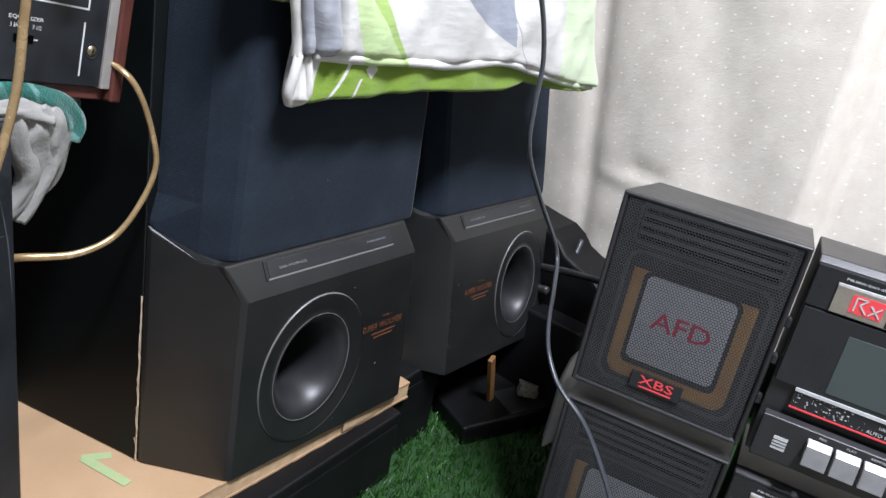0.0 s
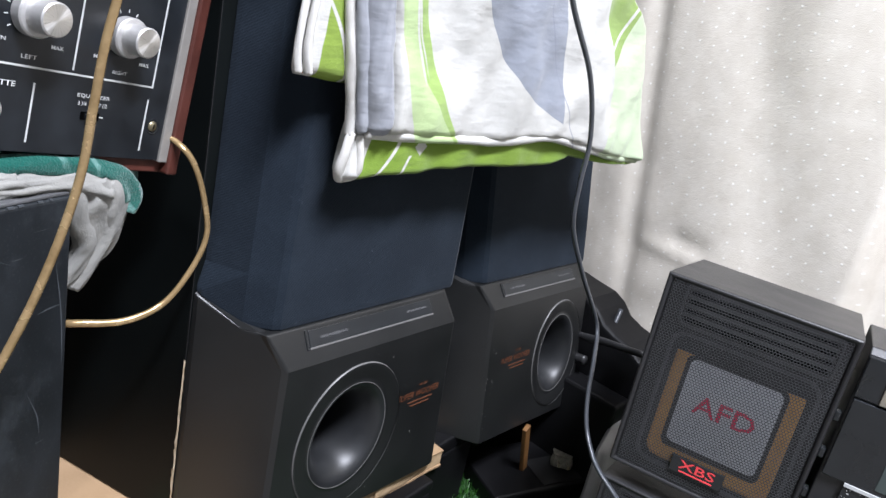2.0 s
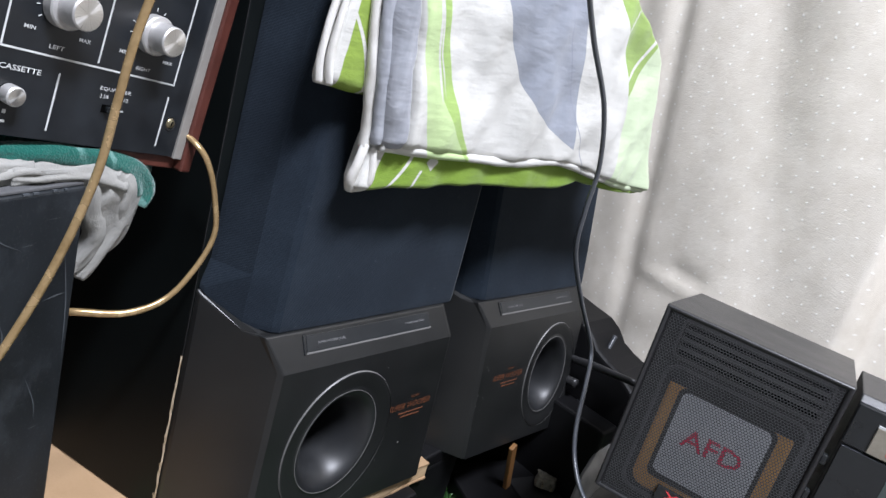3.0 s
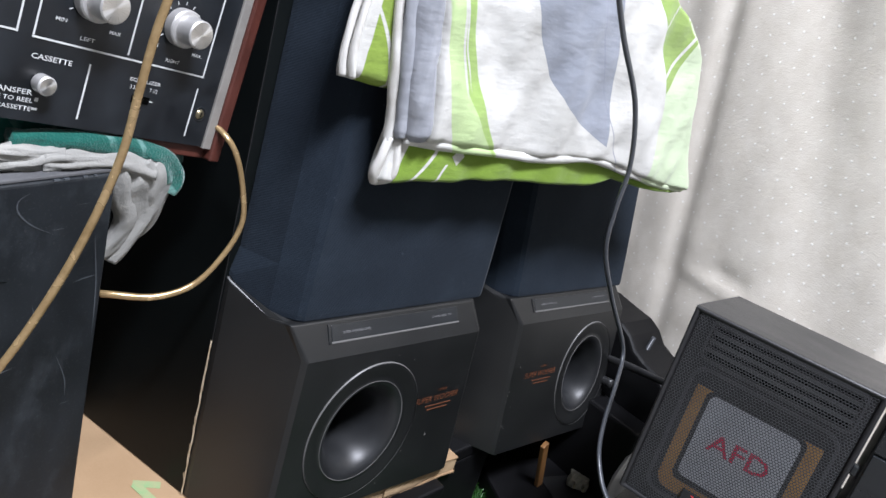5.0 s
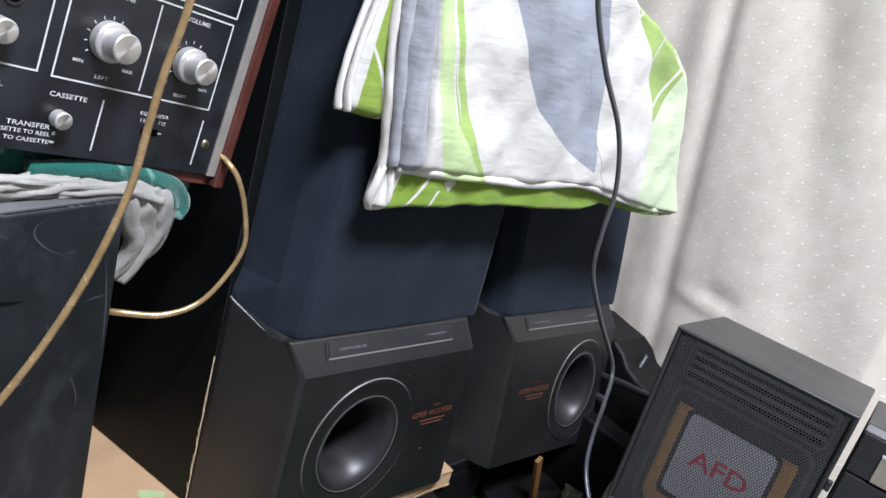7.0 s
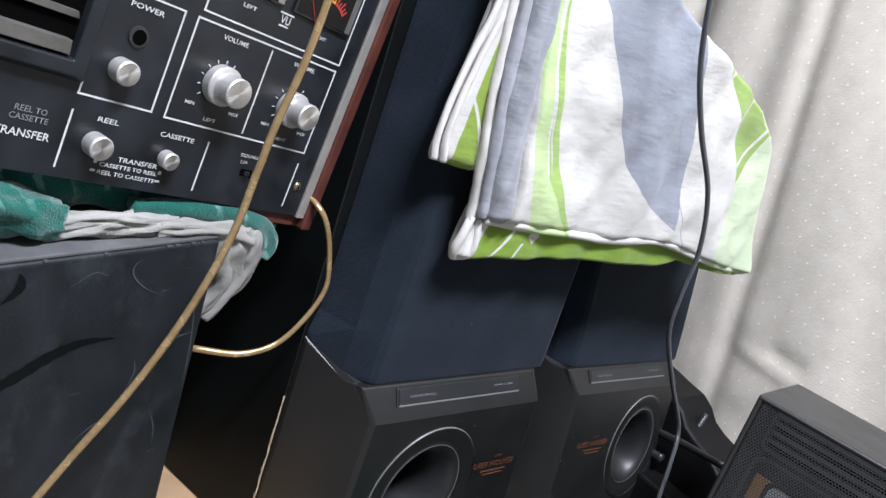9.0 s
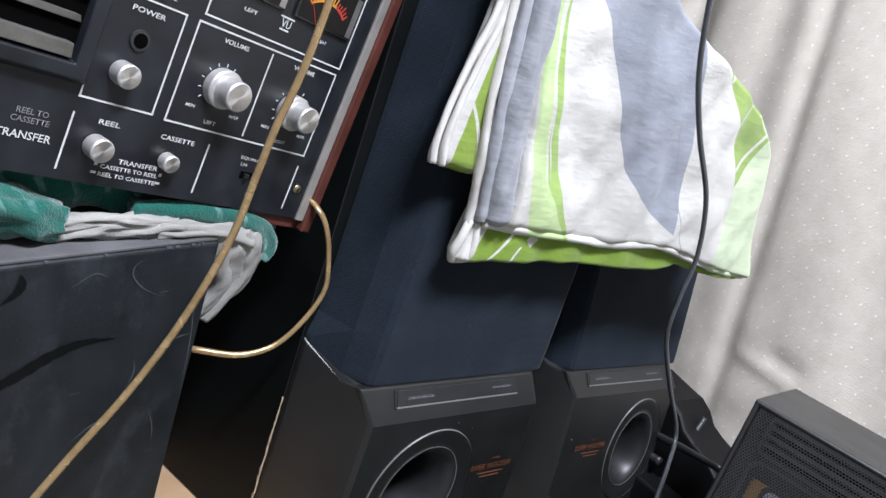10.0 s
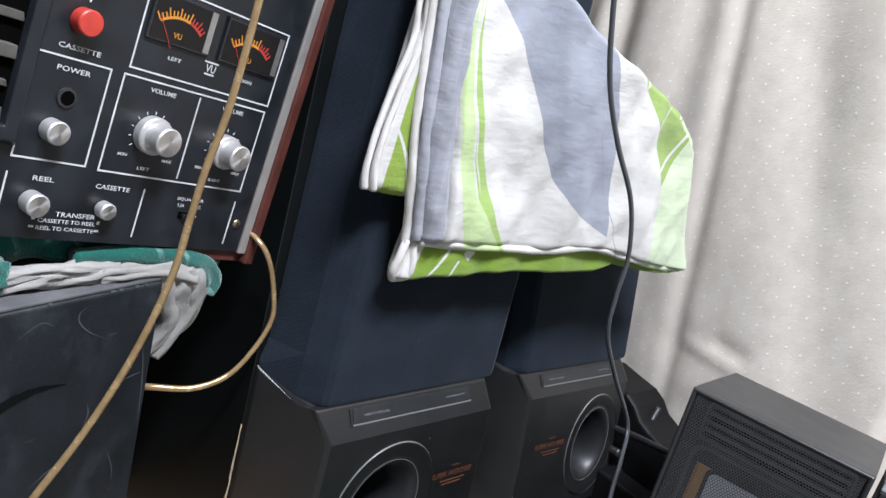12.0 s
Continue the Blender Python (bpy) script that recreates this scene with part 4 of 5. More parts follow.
# ---------------------------------------------------------------- box, towel, cables
def painted_box():
    b = thing("painted_box", pose(-0.157, 0.038, 0.3, 0, 0, 19.4), "scuffed black painted wooden box with dusty top", "box")
    part("carcass", block(-0.46, 0.0, 0.0, 0.3, 0.0, 0.330), M_BOX, b, bevel=0.0025, segments=3)
    part("top_board", block(-0.4585, -0.0015, 0.0015, 0.299, 0.330, 0.3325), M_BOX_TOP, b, "dusty grey top board", bevel=0.0008)
    rnd = random.Random(8)
    for k in range(7):
        u = -rnd.random() * 0.2
        s = rnd.uniform(0.0012, 0.004)
        part("edge_chip", block(u, u + s, -0.0003, 0.0012, 0.329, 0.3303), M_SCRATCH, b)
    # smears and scratches on the front
    def stroke(name, pts, w, mat, label):
        line = smooth_line([(x, -0.0005, z) for x, z in pts], 8)
        n = len(line)
        bm = bmesh.new()
        lo, hi = [], []
        for k, p in enumerate(line):
            d = (line[min(k + 1, n - 1)] - line[max(k - 1, 0)]).normalized()
            g = w * math.sin(math.pi * (k + 0.4) / n) * (1 + 0.1 * math.sin(k * 1.7))
            lo.append(bm.verts.new((p.x + d.z * g, p.y, p.z - d.x * g)))
            hi.append(bm.verts.new((p.x - d.z * g, p.y, p.z + d.x * g)))
        for k in range(n - 1):
            bm.faces.new((lo[k], lo[k + 1], hi[k + 1], hi[k]))
        part(name, bm, mat, b, label)

    stroke("dark_smear", [(-0.19, 0.232), (-0.16, 0.245), (-0.134, 0.255), (-0.115, 0.264), (-0.094, 0.269), (-0.07, 0.267)], 0.0042, M_CABINET, "dark smear")
    stroke("dark_smear", [(-0.150, 0.306), (-0.1414, 0.313), (-0.1396, 0.318), (-0.141, 0.324)], 0.003, M_CABINET, "dark smear")
    for pts, w in (([(-0.0599, 0.3238), (-0.0672, 0.3193), (-0.0665, 0.3117), (-0.0571, 0.3021), (-0.0423, 0.2937)], 0.0005), ([(-0.0246, 0.2553), (-0.015, 0.2568), (-0.007, 0.2572)], 0.0006), ([(-0.09, 0.19), (-0.075, 0.2), (-0.06, 0.203)], 0.0006), ([(-0.03, 0.2), (-0.022, 0.18), (-0.02, 0.165)], 0.0004), ([(-0.11, 0.31), (-0.095, 0.318), (-0.085, 0.314)], 0.0004), ([(-0.055, 0.22), (-0.05, 0.235), (-0.052, 0.246)], 0.0005), ([(-0.012, 0.29), (-0.006, 0.25), (-0.004, 0.21)], 0.0005)):
        stroke("scratch", pts, w, M_SCRATCH, "pale scratch")
    return b


def towel():
    t = thing("towel", (-0.2, 0.05, 0.637), "crumpled green and off-white towel bunched under the tape deck", "towel")
    def roll(name, pts, r, mat, wob, seed, label, flat=0.8):
        part(name, tube([(x + 0.2, y - 0.05, z - 0.637) for x, y, z in pts], r, 20, 14, flat=flat, wobble=wob, seed=seed, shape=lambda a: 1 + 0.13 * math.sin(3 * a + seed)), mat, t, label, smooth=True)
    roll("green_roll", [(-0.36, 0.022, 0.674), (-0.29, 0.04, 0.667), (-0.225, 0.058, 0.655), (-0.165, 0.071, 0.645), (-0.128, 0.079, 0.637), (-0.112, 0.082, 0.628), (-0.108, 0.083, 0.617)], lambda s: 0.0135 + 0.002 * math.sin(9 * s), M_TOWEL_GREEN, 0.5, 0.4, "green band")
    roll("green_band", [(-0.222, 0.038, 0.6485), (-0.19, 0.043, 0.6475), (-0.16, 0.049, 0.6445), (-0.132, 0.055, 0.638), (-0.118, 0.060, 0.630), (-0.111, 0.064, 0.618), (-0.113, 0.066, 0.609)], lambda s: 0.0075 + 0.003 * s, M_TOWEL_GREEN, 0.4, 1.4, "green band over the box edge")
    roll("green_corner", [(-0.37, -0.005, 0.664), (-0.32, 0.006, 0.659), (-0.29, 0.014, 0.651), (-0.268, 0.02, 0.643)], lambda s: 0.018 - 0.007 * s, M_TOWEL_GREEN, 0.7, 2.2, "bunched green band")
    roll("white_roll", [(-0.277, 0.020, 0.639), (-0.24, 0.028, 0.640), (-0.2, 0.037, 0.638), (-0.185, 0.041, 0.6355)], lambda s: 0.0072, M_TOWEL, 0.9, 5.1, "off-white folds")
    roll("white_fold", [(-0.205, 0.033, 0.6375), (-0.17, 0.041, 0.637), (-0.145, 0.047, 0.633), (-0.128, 0.051, 0.628)], lambda s: 0.0058, M_TOWEL, 0.8, 6.2, "off-white folds")
    roll("white_ridge", [(-0.268, 0.020, 0.644), (-0.235, 0.026, 0.646), (-0.21, 0.032, 0.643), (-0.192, 0.036, 0.642)], lambda s: 0.0045, M_TOWEL, 0.8, 7.7, "off-white ridge")
    for k, (dx, dy, tipx, tipz, rr) in enumerate(((-0.018, -0.002, -0.152, 0.558, 0.0135), (-0.005, 0.0, -0.145, 0.553, 0.0145), (0.006, 0.004, -0.137, 0.566, 0.013))):
        roll("hanging_fold", [(-0.135 + dx, 0.056 + dy, 0.634), (-0.128 + dx, 0.058 + dy, 0.622), (-0.1255 + dx * 0.9, 0.06 + dy, 0.605), (-0.127 + dx * 0.6, 0.062 + dy, 0.584), (tipx, 0.064 + dy, tipz)], lambda s, rr=rr: rr * (1.0 + 0.12 * math.sin(6 * s)) * (1 - 0.62 * s**3), M_TOWEL, 0.45, 11.0 + 3.1 * k, "hanging off-white fold", 0.75)
    roll("inner_layer", [(-0.37, 0.09, 0.668), (-0.27, 0.12, 0.66), (-0.17, 0.13, 0.65)], lambda s: 0.014, M_TOWEL, 0.5, 3.3, "off-white layer under the deck")
    return t


def cables():
    # gold speaker wire hanging before the deck and box
    c = thing("speaker_wire", (-0.17, -0.03, 0.7), "gold clear-sheathed speaker wire hanging before the deck", "cable")
    pts = [(-0.15, -0.026, 0.99), (-0.154, -0.026, 0.90), (-0.159, -0.026, 0.825), (-0.1645, -0.026, 0.773), (-0.172, -0.026, 0.736), (-0.1765, -0.026, 0.703), (-0.1825, -0.026, 0.66), (-0.199, -0.026, 0.6065), (-0.222, -0.026, 0.555), (-0.2505, -0.026, 0.506), (-0.28, -0.03, 0.458)]
    part("sheath", tube([(x + 0.17, y + 0.03, z - 0.7) for x, y, z in pts], 0.003, 10, 10, shape=lambda a: 1 - 0.3 * abs(math.sin(a))), M_GOLD, c, smooth=True)
    c = thing("speaker_wire", (-0.06, 0.08, 0.6), "gold speaker wire looping from the deck behind the box", "cable")
    pts = [(-0.1, 0.14, 0.675), (-0.0837, 0.084, 0.6657), (-0.0735, 0.0545, 0.6563), (-0.0635, 0.0498, 0.6402), (-0.0541, 0.0498, 0.6138), (-0.0508, 0.0488, 0.5892), (-0.0617, 0.0469, 0.5646), (-0.0824, 0.046, 0.5405), (-0.1108, 0.0469, 0.5315), (-0.1419, 0.0568, 0.5314), (-0.16, 0.072, 0.527), (-0.2, 0.075, 0.53)]
    part("sheath", tube([(x + 0.057, y - 0.08, z - 0.6025) for x, y, z in pts], 0.0027, 10, 10, shape=lambda a: 1 - 0.3 * abs(math.sin(a))), M_GOLD, c, smooth=True)
    # dark twin flex before the bedding
    c = thing("hanging_cable", (0.25, -0.07, 0.6), "dark grey twin power cord hanging before the bedding", "cable")
    pts = [(0.085, -0.072, 0.96), (0.105, -0.072, 0.90), (0.13, -0.072, 0.845), (0.166, -0.072, 0.798), (0.2145, -0.072, 0.747), (0.241, -0.072, 0.694), (0.244, -0.072, 0.651), (0.2535, -0.072, 0.608), (0.295, -0.072, 0.5545), (0.354, -0.073, 0.487), (0.325, -0.096, 0.462), (0.285, -0.12, 0.445), (0.25, -0.144, 0.436), (0.238, -0.162, 0.421), (0.235, -0.177, 0.409), (0.236, -0.208, 0.388), (0.238, -0.239, 0.349), (0.238, -0.256, 0.32), (0.236, -0.27, 0.28), (0.23, -0.28, 0.215)]
    part("sheath", tube([(x - 0.25, y + 0.07, z - 0.6) for x, y, z in pts], 0.0034, 12, 10, shape=lambda a: 1 - 0.35 * abs(math.sin(a))), M_CORD, c, smooth=True)


def cardboard():
    c = thing("cardboard_sheet", (0, 0, 0.285), "flattened brown cardboard with torn taped edge under the speakers", "cardboard")
    rnd = random.Random(2)
    def rim(y_in, z0, z1, rough, seed):
        n = 160
        front = []
        for k in range(n + 1):
            x = -0.62 + 0.882 * k / n
            y = 0.0025 + 0.06 * (x + 0.01) + y_in + rough * (noise.noise(Vector((x * 60, seed, 0))) + 0.6 * noise.noise(Vector((x * 210, seed, 3))))
            front.append((x, y))
        return loft([[(x, y, z) for x, y in front] + [(0.262, 0.44, z), (-0.62, 0.44, z)] for z in (z0, z1)])
    part("top_liner", rim(0.0, 0.0130, 0.0150, 0.0012, 1.0), M_CARD, c, "brown liner")
    part("fluting", rim(0.0008, -0.0038, 0.0129, 0.0006, 4.0), M_CARD_EDGE, c, "pale torn fluting")
    part("bottom_liner", rim(-0.0005, -0.006, -0.0039, 0.001, 7.0), M_CARD, c, "brown liner")
    for x0, x1, dz in ((0.15, 0.2435, 0.0012),):
        y = 0.0025 + 0.06 * (x0 + 0.01)
        o = part("tape_strip", sheet([(0, -0.001), ((x1 - x0) * 0.5, -0.004), (x1 - x0, 0.0)], [(0, 0.0155), ((x1 - x0) * 0.5, 0.0155), (x1 - x0, 0.0155)], 0, 0.0012, 0.001, 14, 8, x0 * 90), M_CARD_EDGE, c, "peeling tape")
        o.matrix_basis = pose(x0, y - 0.0035, dz - 0.001, 0, 0, 6)
    # green printed bracket
    for a, b in (((-0.080, 0.103), (-0.058, 0.092)), ((-0.0785, 0.101), (-0.066, 0.050))):
        dx, dy = b[0] - a[0], b[1] - a[1]
        l = math.hypot(dx, dy)
        o = part("green_mark", block(0, l, -0.0045, 0.0045, 0, 0.0003), M_GREEN_MARK, c, "green printed mark")
        o.matrix_basis = pose(a[0], a[1], 0.01505 + 0.0004 * (dy < -0.03), 0, 0, math.degrees(math.atan2(dy, dx)))
    s = thing("storage_box", (0, 0, FLOOR - 0.0), "plain black storage box under the cardboard", "box")
    plan = [(-0.6, -0.088), (0.234, 0.002), (0.234, 0.43), (-0.6, 0.43)]
    part("body", loft([[(x, y, z) for x, y in plan] for z in (0, 0.074)]), M_BLACK, s, bevel=0.003)
    part("lid", loft([[(x + 0.002 * (1 if x > 0 else -1), y, z) for x, y in plan] for z in (0.0742, 0.0889)]), M_BLACK, s, "black lid", bevel=0.003)
    s = thing("storage_box", (0.24, 0.045, FLOOR), "plain black box under the far speaker", "box")
    plan = [(0.0, -0.022), (0.1, -0.01), (0.1, 0.085), (0.22, 0.09), (0.22, 0.4), (0.0, 0.4)]
    part("body", loft([[(x, y, z) for x, y in plan] for z in (0, 0.092)]), M_BLACK, s, bevel=0.003)
    part("lid", loft([[(x, y, z) for x, y in plan] for z in (0.0922, 0.1099)]), M_BLACK, s, "black lid", bevel=0.003)


def clutter():
    t = thing("black_tub", (0.53, 0.0, FLOOR), "black plastic tub with a worn rim", "tub")
    sil = [(0.14, 0.0), (0.14, 0.25), (0.09, 0.257), (0.057, 0.252), (0.03, 0.249), (0.012, 0.24), (-0.002, 0.226), (-0.02, 0.219), (-0.041, 0.214), (-0.06, 0.204), (-0.085, 0.19), (-0.085, 0.0)]
    part("shell", loft([[(x, y, z) for y, z in sil] for x in (-0.01, 0.065)]), M_BLACK, t, bevel=0.006, segments=3)
    part("rim", tube([(-0.02, 0.12, 0.198), (-0.028, 0.03, 0.203), (-0.03, -0.02, 0.214), (-0.028, -0.075, 0.222)], 0.006, 10, 8, flat=0.6), M_RIM, t, "worn grey rim", smooth=True)
    part("rib", tube([(-0.022, 0.12, 0.165), (-0.028, 0.04, 0.17), (-0.028, 0.0, 0.176)], 0.007, 10, 8, flat=0.8), M_RIM, t, smooth=True)
    part("inner_wall", block(-0.05, -0.012, -0.07, 0.13, 0.0, 0.15), M_BLACK, t, bevel=0.004)
    s = thing("black_slab", pose(0.47, -0.02, FLOOR + 0.004, 2, -3, -20), "flat black plastic case lying on the turf", "case")
    part("lid", block(-0.115, 0.05, -0.035, 0.06, 0.0, 0.03), M_BLACK, s, bevel=0.004)
    part("label_area", block(-0.04, 0.02, -0.03, 0.02, 0.0301, 0.0312), M_RIM, s, "worn grey patch")
    p = thing("power_plug", pose(0.462, -0.03, FLOOR + 0.046, 0, 18, 35), "beige rubber power plug lying on the black case", "plug")
    part("plug_body", loft([[(0.013 * k, y * w, z * w) for y, z in ((-0.012, -0.007), (0.012, -0.007), (0.014, 0.0), (0.011, 0.009), (-0.011, 0.009), (-0.014, 0.0))] for k, w in ((0, 0.9), (0.6, 1.1), (1.6, 1.0), (2.2, 0.6))]), M_PLUG, p, bevel=0.001)
    for k in range(5):
        part("grip_ridge", block(0.004 + 0.005 * k, 0.0065 + 0.005 * k, -0.0125, 0.0125, 0.0085, 0.0108), M_PLUG, p, bevel=0.0004)
    for yy in (-0.006, 0.006):
        part("prong", block(-0.018, 0.0, yy - 0.0012, yy + 0.0012, -0.002, 0.003), M_SCREW, p, "brass prong")
    part("strain_relief", tube([(0.028, 0, 0.001), (0.04, 0.001, 0.004), (0.05, 0.003, 0.01)], 0.0055, 10, 6, wobble=0.3), M_PLUG, p, smooth=True)
    c = thing("plug_cord", (0.5, 0.0, 0.3), "thin dark cord rising from the plug", "cable")
    part("sheath", tube([(-0.005, -0.008, -0.055), (0.008, -0.004, -0.03), (0.013, 0.0, 0.0), (0.019, 0.0, 0.02), (0.028, -0.002, 0.06), (0.04, -0.004, 0.1), (0.06, 0.0, 0.13)], 0.0032, 8, 8), M_CORD, c, smooth=True)
    s = thing("wooden_strip", pose(0.437, 0.006, FLOOR, 0, -21, 10), "thin orange brown wooden strip leaning under the far speaker", "strip")
    part("stick", block(-0.006, 0.006, -0.003, 0.003, 0.003, 0.115), M_STRIP, s, bevel=0.001)
    s = thing("plastic_bag", (0.44, -0.085, FLOOR), "crumpled pale grey plastic bag beside the radio", "bag")
    o = part("film", sheet([(0, 0.0), (0.03, -0.0), (0.07, 0.0), (0.11, 0.0)], [(0.012, 0.10), (0.04, 0.12), (0.08, 0.13), (0.11, 0.12)], 0, 0.01, 0.012, 24, 24, 6.0), M_PALE, s, smooth=True)
    o.matrix_basis = pose(0, 0, 0, 0, 0, 12)


# ---------------------------------------------------------------- radio recorders
def perforated(x0, x1, z0, z1, pitch, bar_w, y):
    """A steel sheet of hexagonal holes, as one skin of thin walls."""
    verts, faces = [], []
    r_out, r_in = pitch / math.sqrt(3), pitch / math.sqrt(3) - bar_w
    row_h = pitch * math.sqrt(3) / 2
    j, z = 0, z0 + pitch / 2
    while z < z1 - pitch / 2:
        x = x0 + pitch / 2 + (pitch / 2 if j % 2 else 0)
        while x < x1 - pitch / 2:
            b = len(verts)
            for r, yy in ((r_out, y), (r_in, y - 0.0001), (r_in, y + 0.0003)):
                verts += [(x + r * math.cos(radians(30 + 60 * k)), yy, z + r * math.sin(radians(30 + 60 * k))) for k in range(6)]
            for k in range(6):
                q = (k + 1) % 6
                faces.append((b + k, b + q, b + 6 + q, b + 6 + k))
                faces.append((b + 6 + k, b + 6 + q, b + 12 + q, b + 12 + k))
            x += pitch
        z += row_h
        j += 1
    return verts, faces


def radio(place, label):
    """A wide radio recorder: near speaker box with steel grille, and the tape section beside it."""
    r = thing("radio_recorder", place, label, "radio", "stack of radio recorders")
    def shell(inset, y):
        return [(inset, y, inset), (0.158 - inset, y, inset), (0.158 - inset, y, 0.193 - inset), (inset, y, 0.193 - inset)]
    back = lambda y, drop, side: [(side, y, 0.004), (0.158 - side * 0.4, y, 0.004), (0.158 - side * 0.4, y, 0.195 - drop), (side, y, 0.195 - drop)]
    box = part("speaker_box", loft([shell(0.0055, 0.004), shell(0.0045, 0.0), shell(0.0012, -0.0012), shell(0.0, 0.001), back(0.02, 0.0045, 0.0), back(0.172, 0.0295, 0.0), back(0.18, 0.035, 0.004)], caps=True), M_RADIO, r, "dark grey plastic speaker box", bevel=0.0016)
    part("inner_backing", block(0.0055, 0.1525, 0.0028, 0.0038, 0.0055, 0.1895), M_BACKING, box, "black backing")
    def rounded(a0, a1, b0, b1, rad, y):
        ring = []
        for cx, cz, start in ((a0 + rad, b0 + rad, 180), (a1 - rad, b0 + rad, 270), (a1 - rad, b1 - rad, 0), (a0 + rad, b1 - rad, 90)):
            for k in range(6):
                w = math.radians(start + 18 * k)
                ring.append((cx + rad * math.cos(w), y, cz + rad * math.sin(w)))
        return ring
    part("ochre_frame", loft([rounded(0.027, 0.136, 0.022, 0.137, 0.012, 0.0025), rounded(0.030, 0.133, 0.025, 0.134, 0.010, 0.0016), rounded(0.0375, 0.1245, 0.036, 0.1285, 0.007, 0.0022)], caps=False), M_BRONZE, box, "ochre inner frame")
    part("cap_strip", block(0.025, 0.138, 0.0012, 0.0026, 0.1285, 0.1405), M_BACKING, box)
    part("cone_sheet", loft([rounded(0.0415, 0.1205, 0.0425, 0.1250, 0.006, 0.0018), rounded(0.0415, 0.1205, 0.0425, 0.1250, 0.006, 0.0026)]), M_SHEET, box, "pale grey sheet behind the mesh")
    words("lettering", "AFD", 0.053, pose(0.081, 0.0014, 0.0865), M_CRIMSON, box, 0.0175)
    for k in range(4):
        z = 0.1545 + 0.0082 * k
        # black bars on the backing paint the shade between the ribs
        part("vent_slot_shade", block(0.024, 0.142, 0.0016, 0.0028, z, z + 0.0044), M_HOLE_SHADE, box, "black bar painted as the shade in a vent slot")
        part("vent_rib", block(0.022, 0.144, 0.0006, 0.0028, z + 0.0046, z + 0.008), M_SHEET_RIB, box, bevel=0.0004)
    for outer, inner, nm in (((0.0185, 0.1455, 0.0145, 0.1455), (0.0215, 0.1425, 0.0175, 0.1425), "recess_edge"), ((0.0185, 0.1475, 0.1505, 0.1885), (0.0205, 0.1455, 0.1525, 0.1868), "vent_surround")):
        part(nm, loft([rounded(*outer, 0.014 if nm == "recess_edge" else 0.006, 0.0026), rounded(*outer, 0.014 if nm == "recess_edge" else 0.006, 0.0007), rounded(*inner, 0.012 if nm == "recess_edge" else 0.005, 0.0007), rounded(*inner, 0.012 if nm == "recess_edge" else 0.005, 0.0026)], caps=False), M_SHEET_RIB, box, "raised rounded edge behind the mesh")
    part("steel_grille", perforated(0.0052, 0.1528, 0.0052, 0.1898, 0.0027, 0.00032, 0.0), M_MESH, box, "fine perforated steel grille")
    badge = part("bass_badge", block(0.053, 0.1, -0.0022, 0.0, 0.0175, 0.034), M_RADIO_DARK, box, "black badge with red letters", bevel=0.0006)
    words("lettering", "XBS", 0.032, pose(0.0765, -0.0026, 0.0278), M_RED_INK, badge, 0.0088)
    bar("small_print", 0.062, 0.092, 0.0198, 0.0212, -0.0022, M_RED_INK, badge)
    for z in (0.045, 0.085, 0.12):
        part("side_lug", block(0.158, 0.1625, 0.003, 0.01, z, z + 0.009), M_RADIO_DARK, box, bevel=0.001)
    # tape section
    part("body", loft([[(0.164, 0.006, 0.0), (0.43, 0.006, 0.0), (0.43, 0.006, 0.183), (0.164, 0.006, 0.183)], [(0.164, 0.012, 0.0), (0.43, 0.012, 0.0), (0.43, 0.012, 0.188), (0.164, 0.012, 0.188)], [(0.164, 0.12, 0.0), (0.43, 0.12, 0.0), (0.43, 0.12, 0.174), (0.164, 0.12, 0.174)]]), M_RADIO, r, "dark grey tape section", bevel=0.0012)
    part("upper_band", block(0.165, 0.43, 0.003, 0.0065, 0.146, 0.182), M_RADIO_DARK, r, bevel=0.001)
    pl = part("name_plate", block(0.1835, 0.40, 0.0008, 0.003, 0.147, 0.1705), M_SILVER, r, "scratched silver plate", bevel=0.0005)
    bar("plate_line", 0.1835, 0.40, 0.1705, 0.1722, 0.0026, M_WHITE_INK, pl, 0.0014)
    lg = bar("red_logo", 0.1965, 0.2205, 0.1515, 0.1668, 0.0008, M_RED_INK, pl, 0.0004, "red block with white strokes")
    for x0, z0, x1, z1 in ((0.2, 0.1535, 0.2, 0.165), (0.2, 0.165, 0.208, 0.165), (0.208, 0.165, 0.2035, 0.1598), (0.2035, 0.1598, 0.209, 0.1535), (0.211, 0.1535, 0.219, 0.162), (0.211, 0.162, 0.219, 0.1535)):
        l = math.hypot(x1 - x0, z1 - z0)
        o = part("logo_stroke", block(0, l, -0.0003, 0, -0.0006, 0.0006), M_WHITE_INK, lg)
        o.matrix_basis = pose(x0, 0.0002, z0, 0, -math.degrees(math.atan2(z1 - z0, x1 - x0)), 0)
    words("lettering", "FM-MW-SW1-SW2 4-BAND", 0.05, pose(0.213, 0.0026, 0.1765), M_WHITE_INK, pl, 0.0022)
    for k, s in enumerate(("FM", "MW", "SW1", "SW2")):
        bar("band_tile", 0.2245, 0.24, 0.1652 - 0.0058 * k, 0.1697 - 0.0058 * k, 0.0008, M_RADIO_DARK, pl, 0.0004)
        words("lettering", s, 0.006 if len(s) < 3 else 0.0085, pose(0.2315, 0.0, 0.1674 - 0.0058 * k), M_WHITE_INK, pl, 0.0027)
    part("window_door", block(0.166, 0.43, 0.0012, 0.006, 0.0735, 0.1445), M_RADIO_DARK, r, "black cassette door", bevel=0.0008)
    part("tape_window", block(0.205, 0.40, 0.0006, 0.0013, 0.078, 0.132), M_WINDOW, r, "smoked tape window", bevel=0.0004)
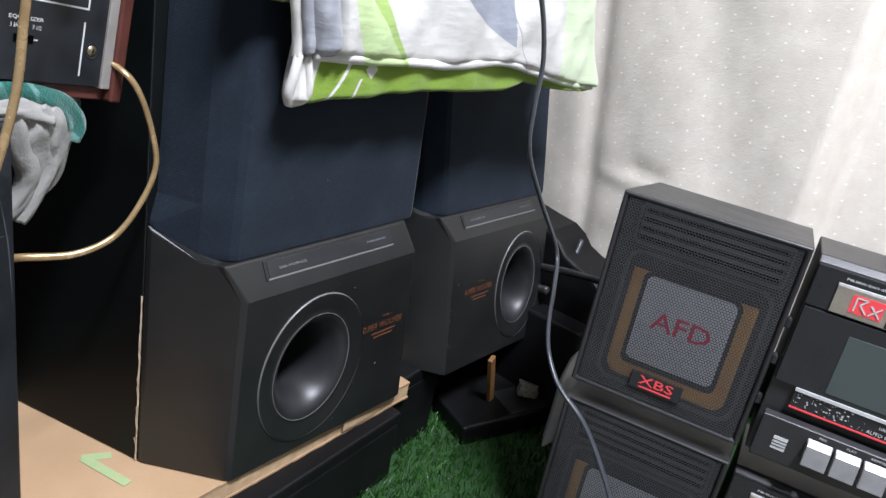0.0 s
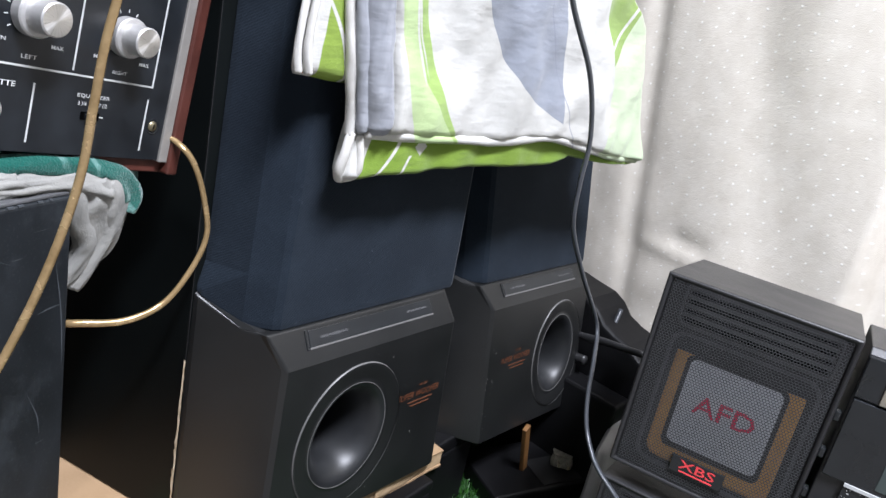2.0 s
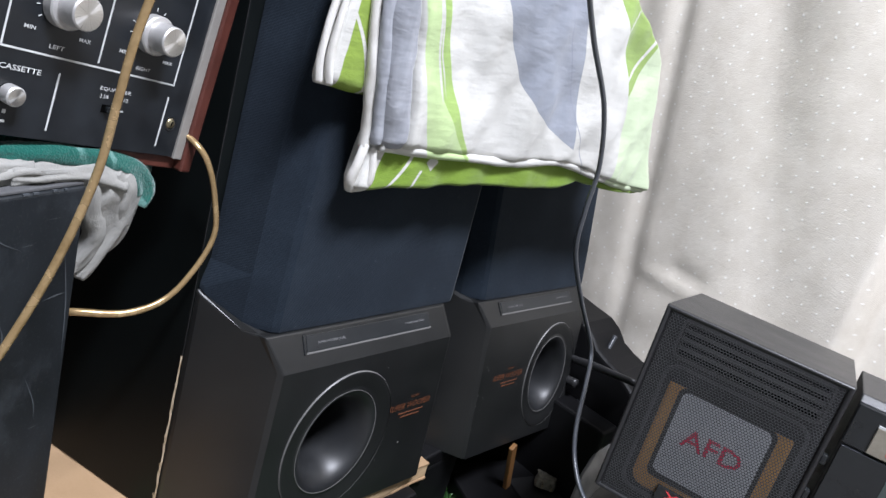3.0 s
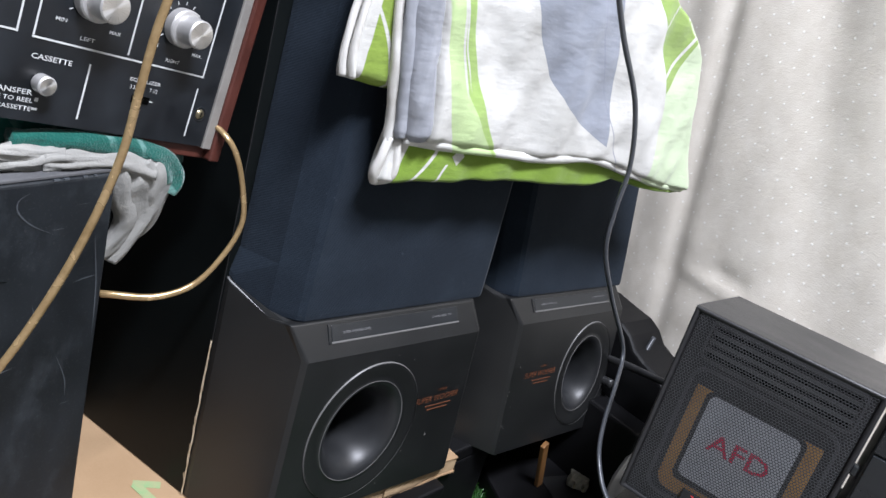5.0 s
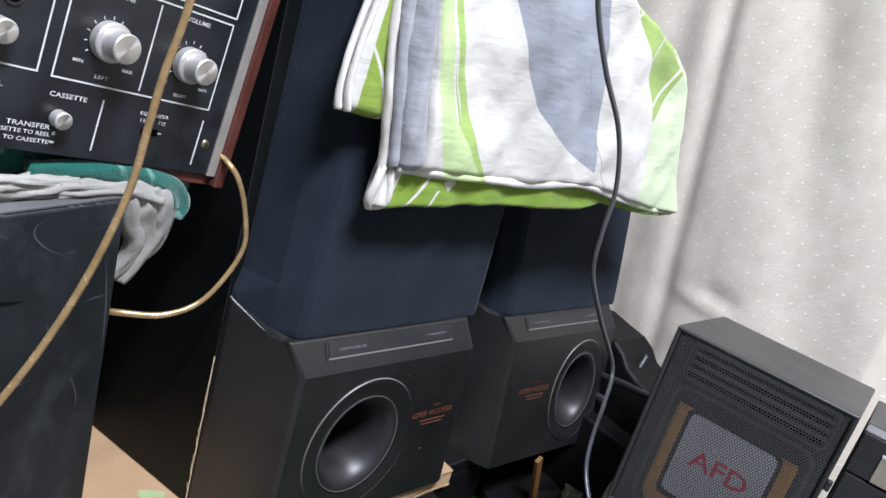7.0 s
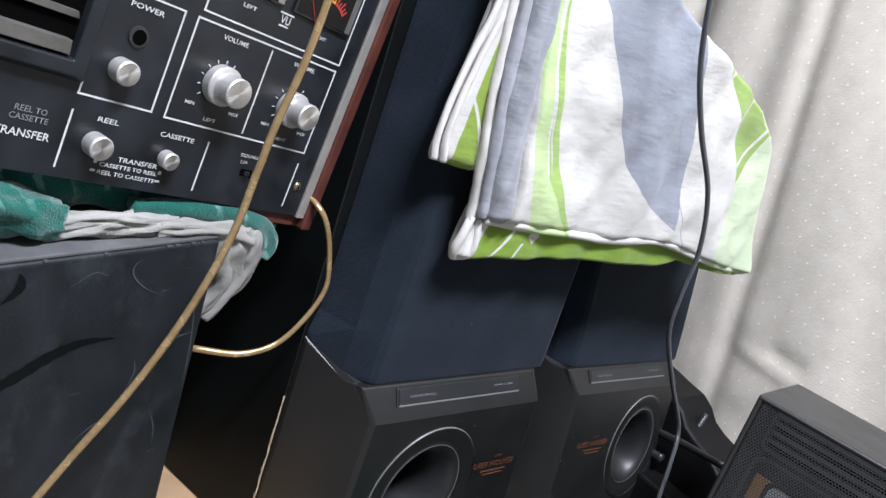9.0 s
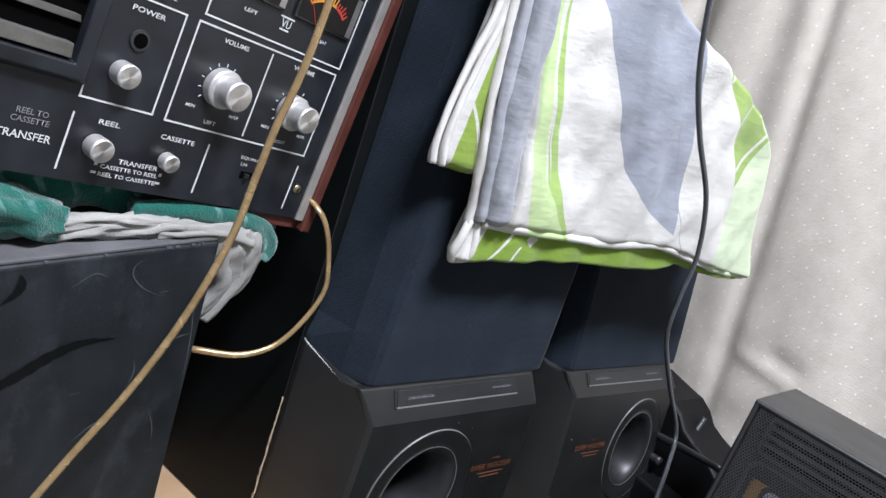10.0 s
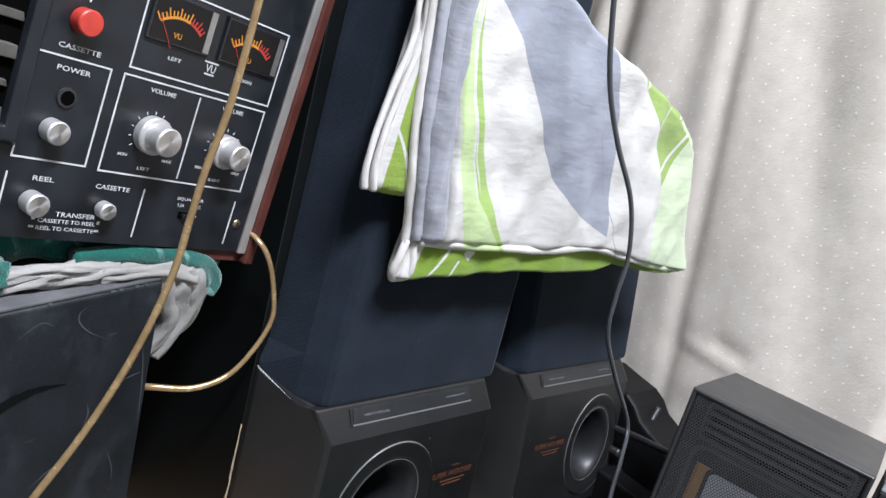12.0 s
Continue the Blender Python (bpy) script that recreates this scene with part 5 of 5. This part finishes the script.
    st = part("scale_strip", block(0.184, 0.43, 0.0010, 0.004, 0.055, 0.0732), M_RADIO_DARK, r, "worn black scale strip")
    bar("white_line", 0.184, 0.43, 0.0712, 0.0742, 0.0008, M_WHITE_INK, st, 0.0012)
    bar("red_line", 0.184, 0.43, 0.0545, 0.0560, 0.001, M_RED_INK, st, 0.0004)
    words("lettering", "AUTO STOP", 0.024, pose(0.256, 0.0005, 0.0593), M_WHITE_INK, st, 0.0032)
    words("lettering", "100", 0.0055, pose(0.2545, 0.0005, 0.0655), M_WHITE_INK, st, 0.0026)
    rnd = random.Random(12)
    for k in range(60):
        x, z = rnd.gauss(0.212, 0.012) if k % 3 else rnd.uniform(0.185, 0.26), rnd.uniform(0.057, 0.07)
        if x < 0.1855 or x > 0.4:
            continue
        s = rnd.uniform(0.0002, 0.0008)
        bar("flaked_spot", x, x + s * rnd.uniform(1, 2.4), z, z + s, 0.001, M_WHITE_INK, st, 0.0003)
    part("key_shelf", loft([[(0.168, 0.002, 0.0), (0.43, 0.002, 0.0), (0.43, 0.002, 0.046), (0.168, 0.002, 0.046)], [(0.168, -0.006, 0.003), (0.43, -0.006, 0.003), (0.43, -0.006, 0.044), (0.168, -0.006, 0.044)]]), M_RADIO, r, "dark grey key shelf", bevel=0.001)
    bd = bar("silver_tile", 0.182, 0.1935, 0.0155, 0.028, -0.006, M_WHITE_INK, r, 0.0004, "silver printed square")
    for k in range(3):
        bar("tile_groove", 0.182, 0.1935, 0.0184 + 0.003 * k, 0.0189 + 0.003 * k, -0.0064, M_RADIO_DARK, bd, 0.0003)
    for k, s in enumerate(("REC", "PLAY", "REW/REV", "FF/CUE", "STOP", "PAUSE")):
        x = 0.2065 + 0.0222 * k
        part("tape_key", loft([[(x, -0.005, 0.0375), (x + 0.0205, -0.005, 0.0375), (x + 0.0205, -0.005, 0.0155), (x, -0.005, 0.0155)], [(x + 0.0006, -0.0135, 0.0335), (x + 0.0199, -0.0135, 0.0335), (x + 0.0199, -0.0175, 0.0165), (x + 0.0006, -0.0175, 0.0165)]]), M_KEY, r, "satin silver key", bevel=0.0008)
        words("lettering", s, (0.006, 0.0075, 0.0145, 0.012, 0.009, 0.01)[k], pose(x + 0.011, -0.0064, 0.0408), M_WHITE_INK, r, 0.0023)
    for u in (0.02, 0.13, 0.3, 0.4):
        part("rubber_foot", block(u, u + 0.02, 0.02, 0.09, -0.0105, 0.0), M_BLACK, r, bevel=0.001)
    return r


# ---------------------------------------------------------------- build
room()
turf()
curtain()
cardboard()
speaker(pose(0.003, 0, 0.301, 0, 0, 1.9), 0.624, 0.015, -0.06, False, 0.085, 0.2205, 0.0, "tall black speaker, navy cloth grille over charcoal woofer section, chipped edge")
speaker(pose(0.3106, 0.006, 0.2978, -8.0, 0, -0.2) @ Matrix.Scale(0.93, 4), 0.5, -0.05, -0.1, True, 0.0, 0.2205, 0.14, "tall black speaker with navy cloth grille, port beside orange lettering")
bedding()
painted_box()
towel()
deck()
clutter()
radio(pose(0.2597, -0.171, 0.4118, 0, 0, -77.3), "dark grey radio recorder with mesh speaker, stacked on its twin")
radio(pose(0.2597, -0.171, 0.4118 - 0.2115, 0, 0, -77.3), "dark grey radio recorder with mesh speaker, standing on green turf")
cables()
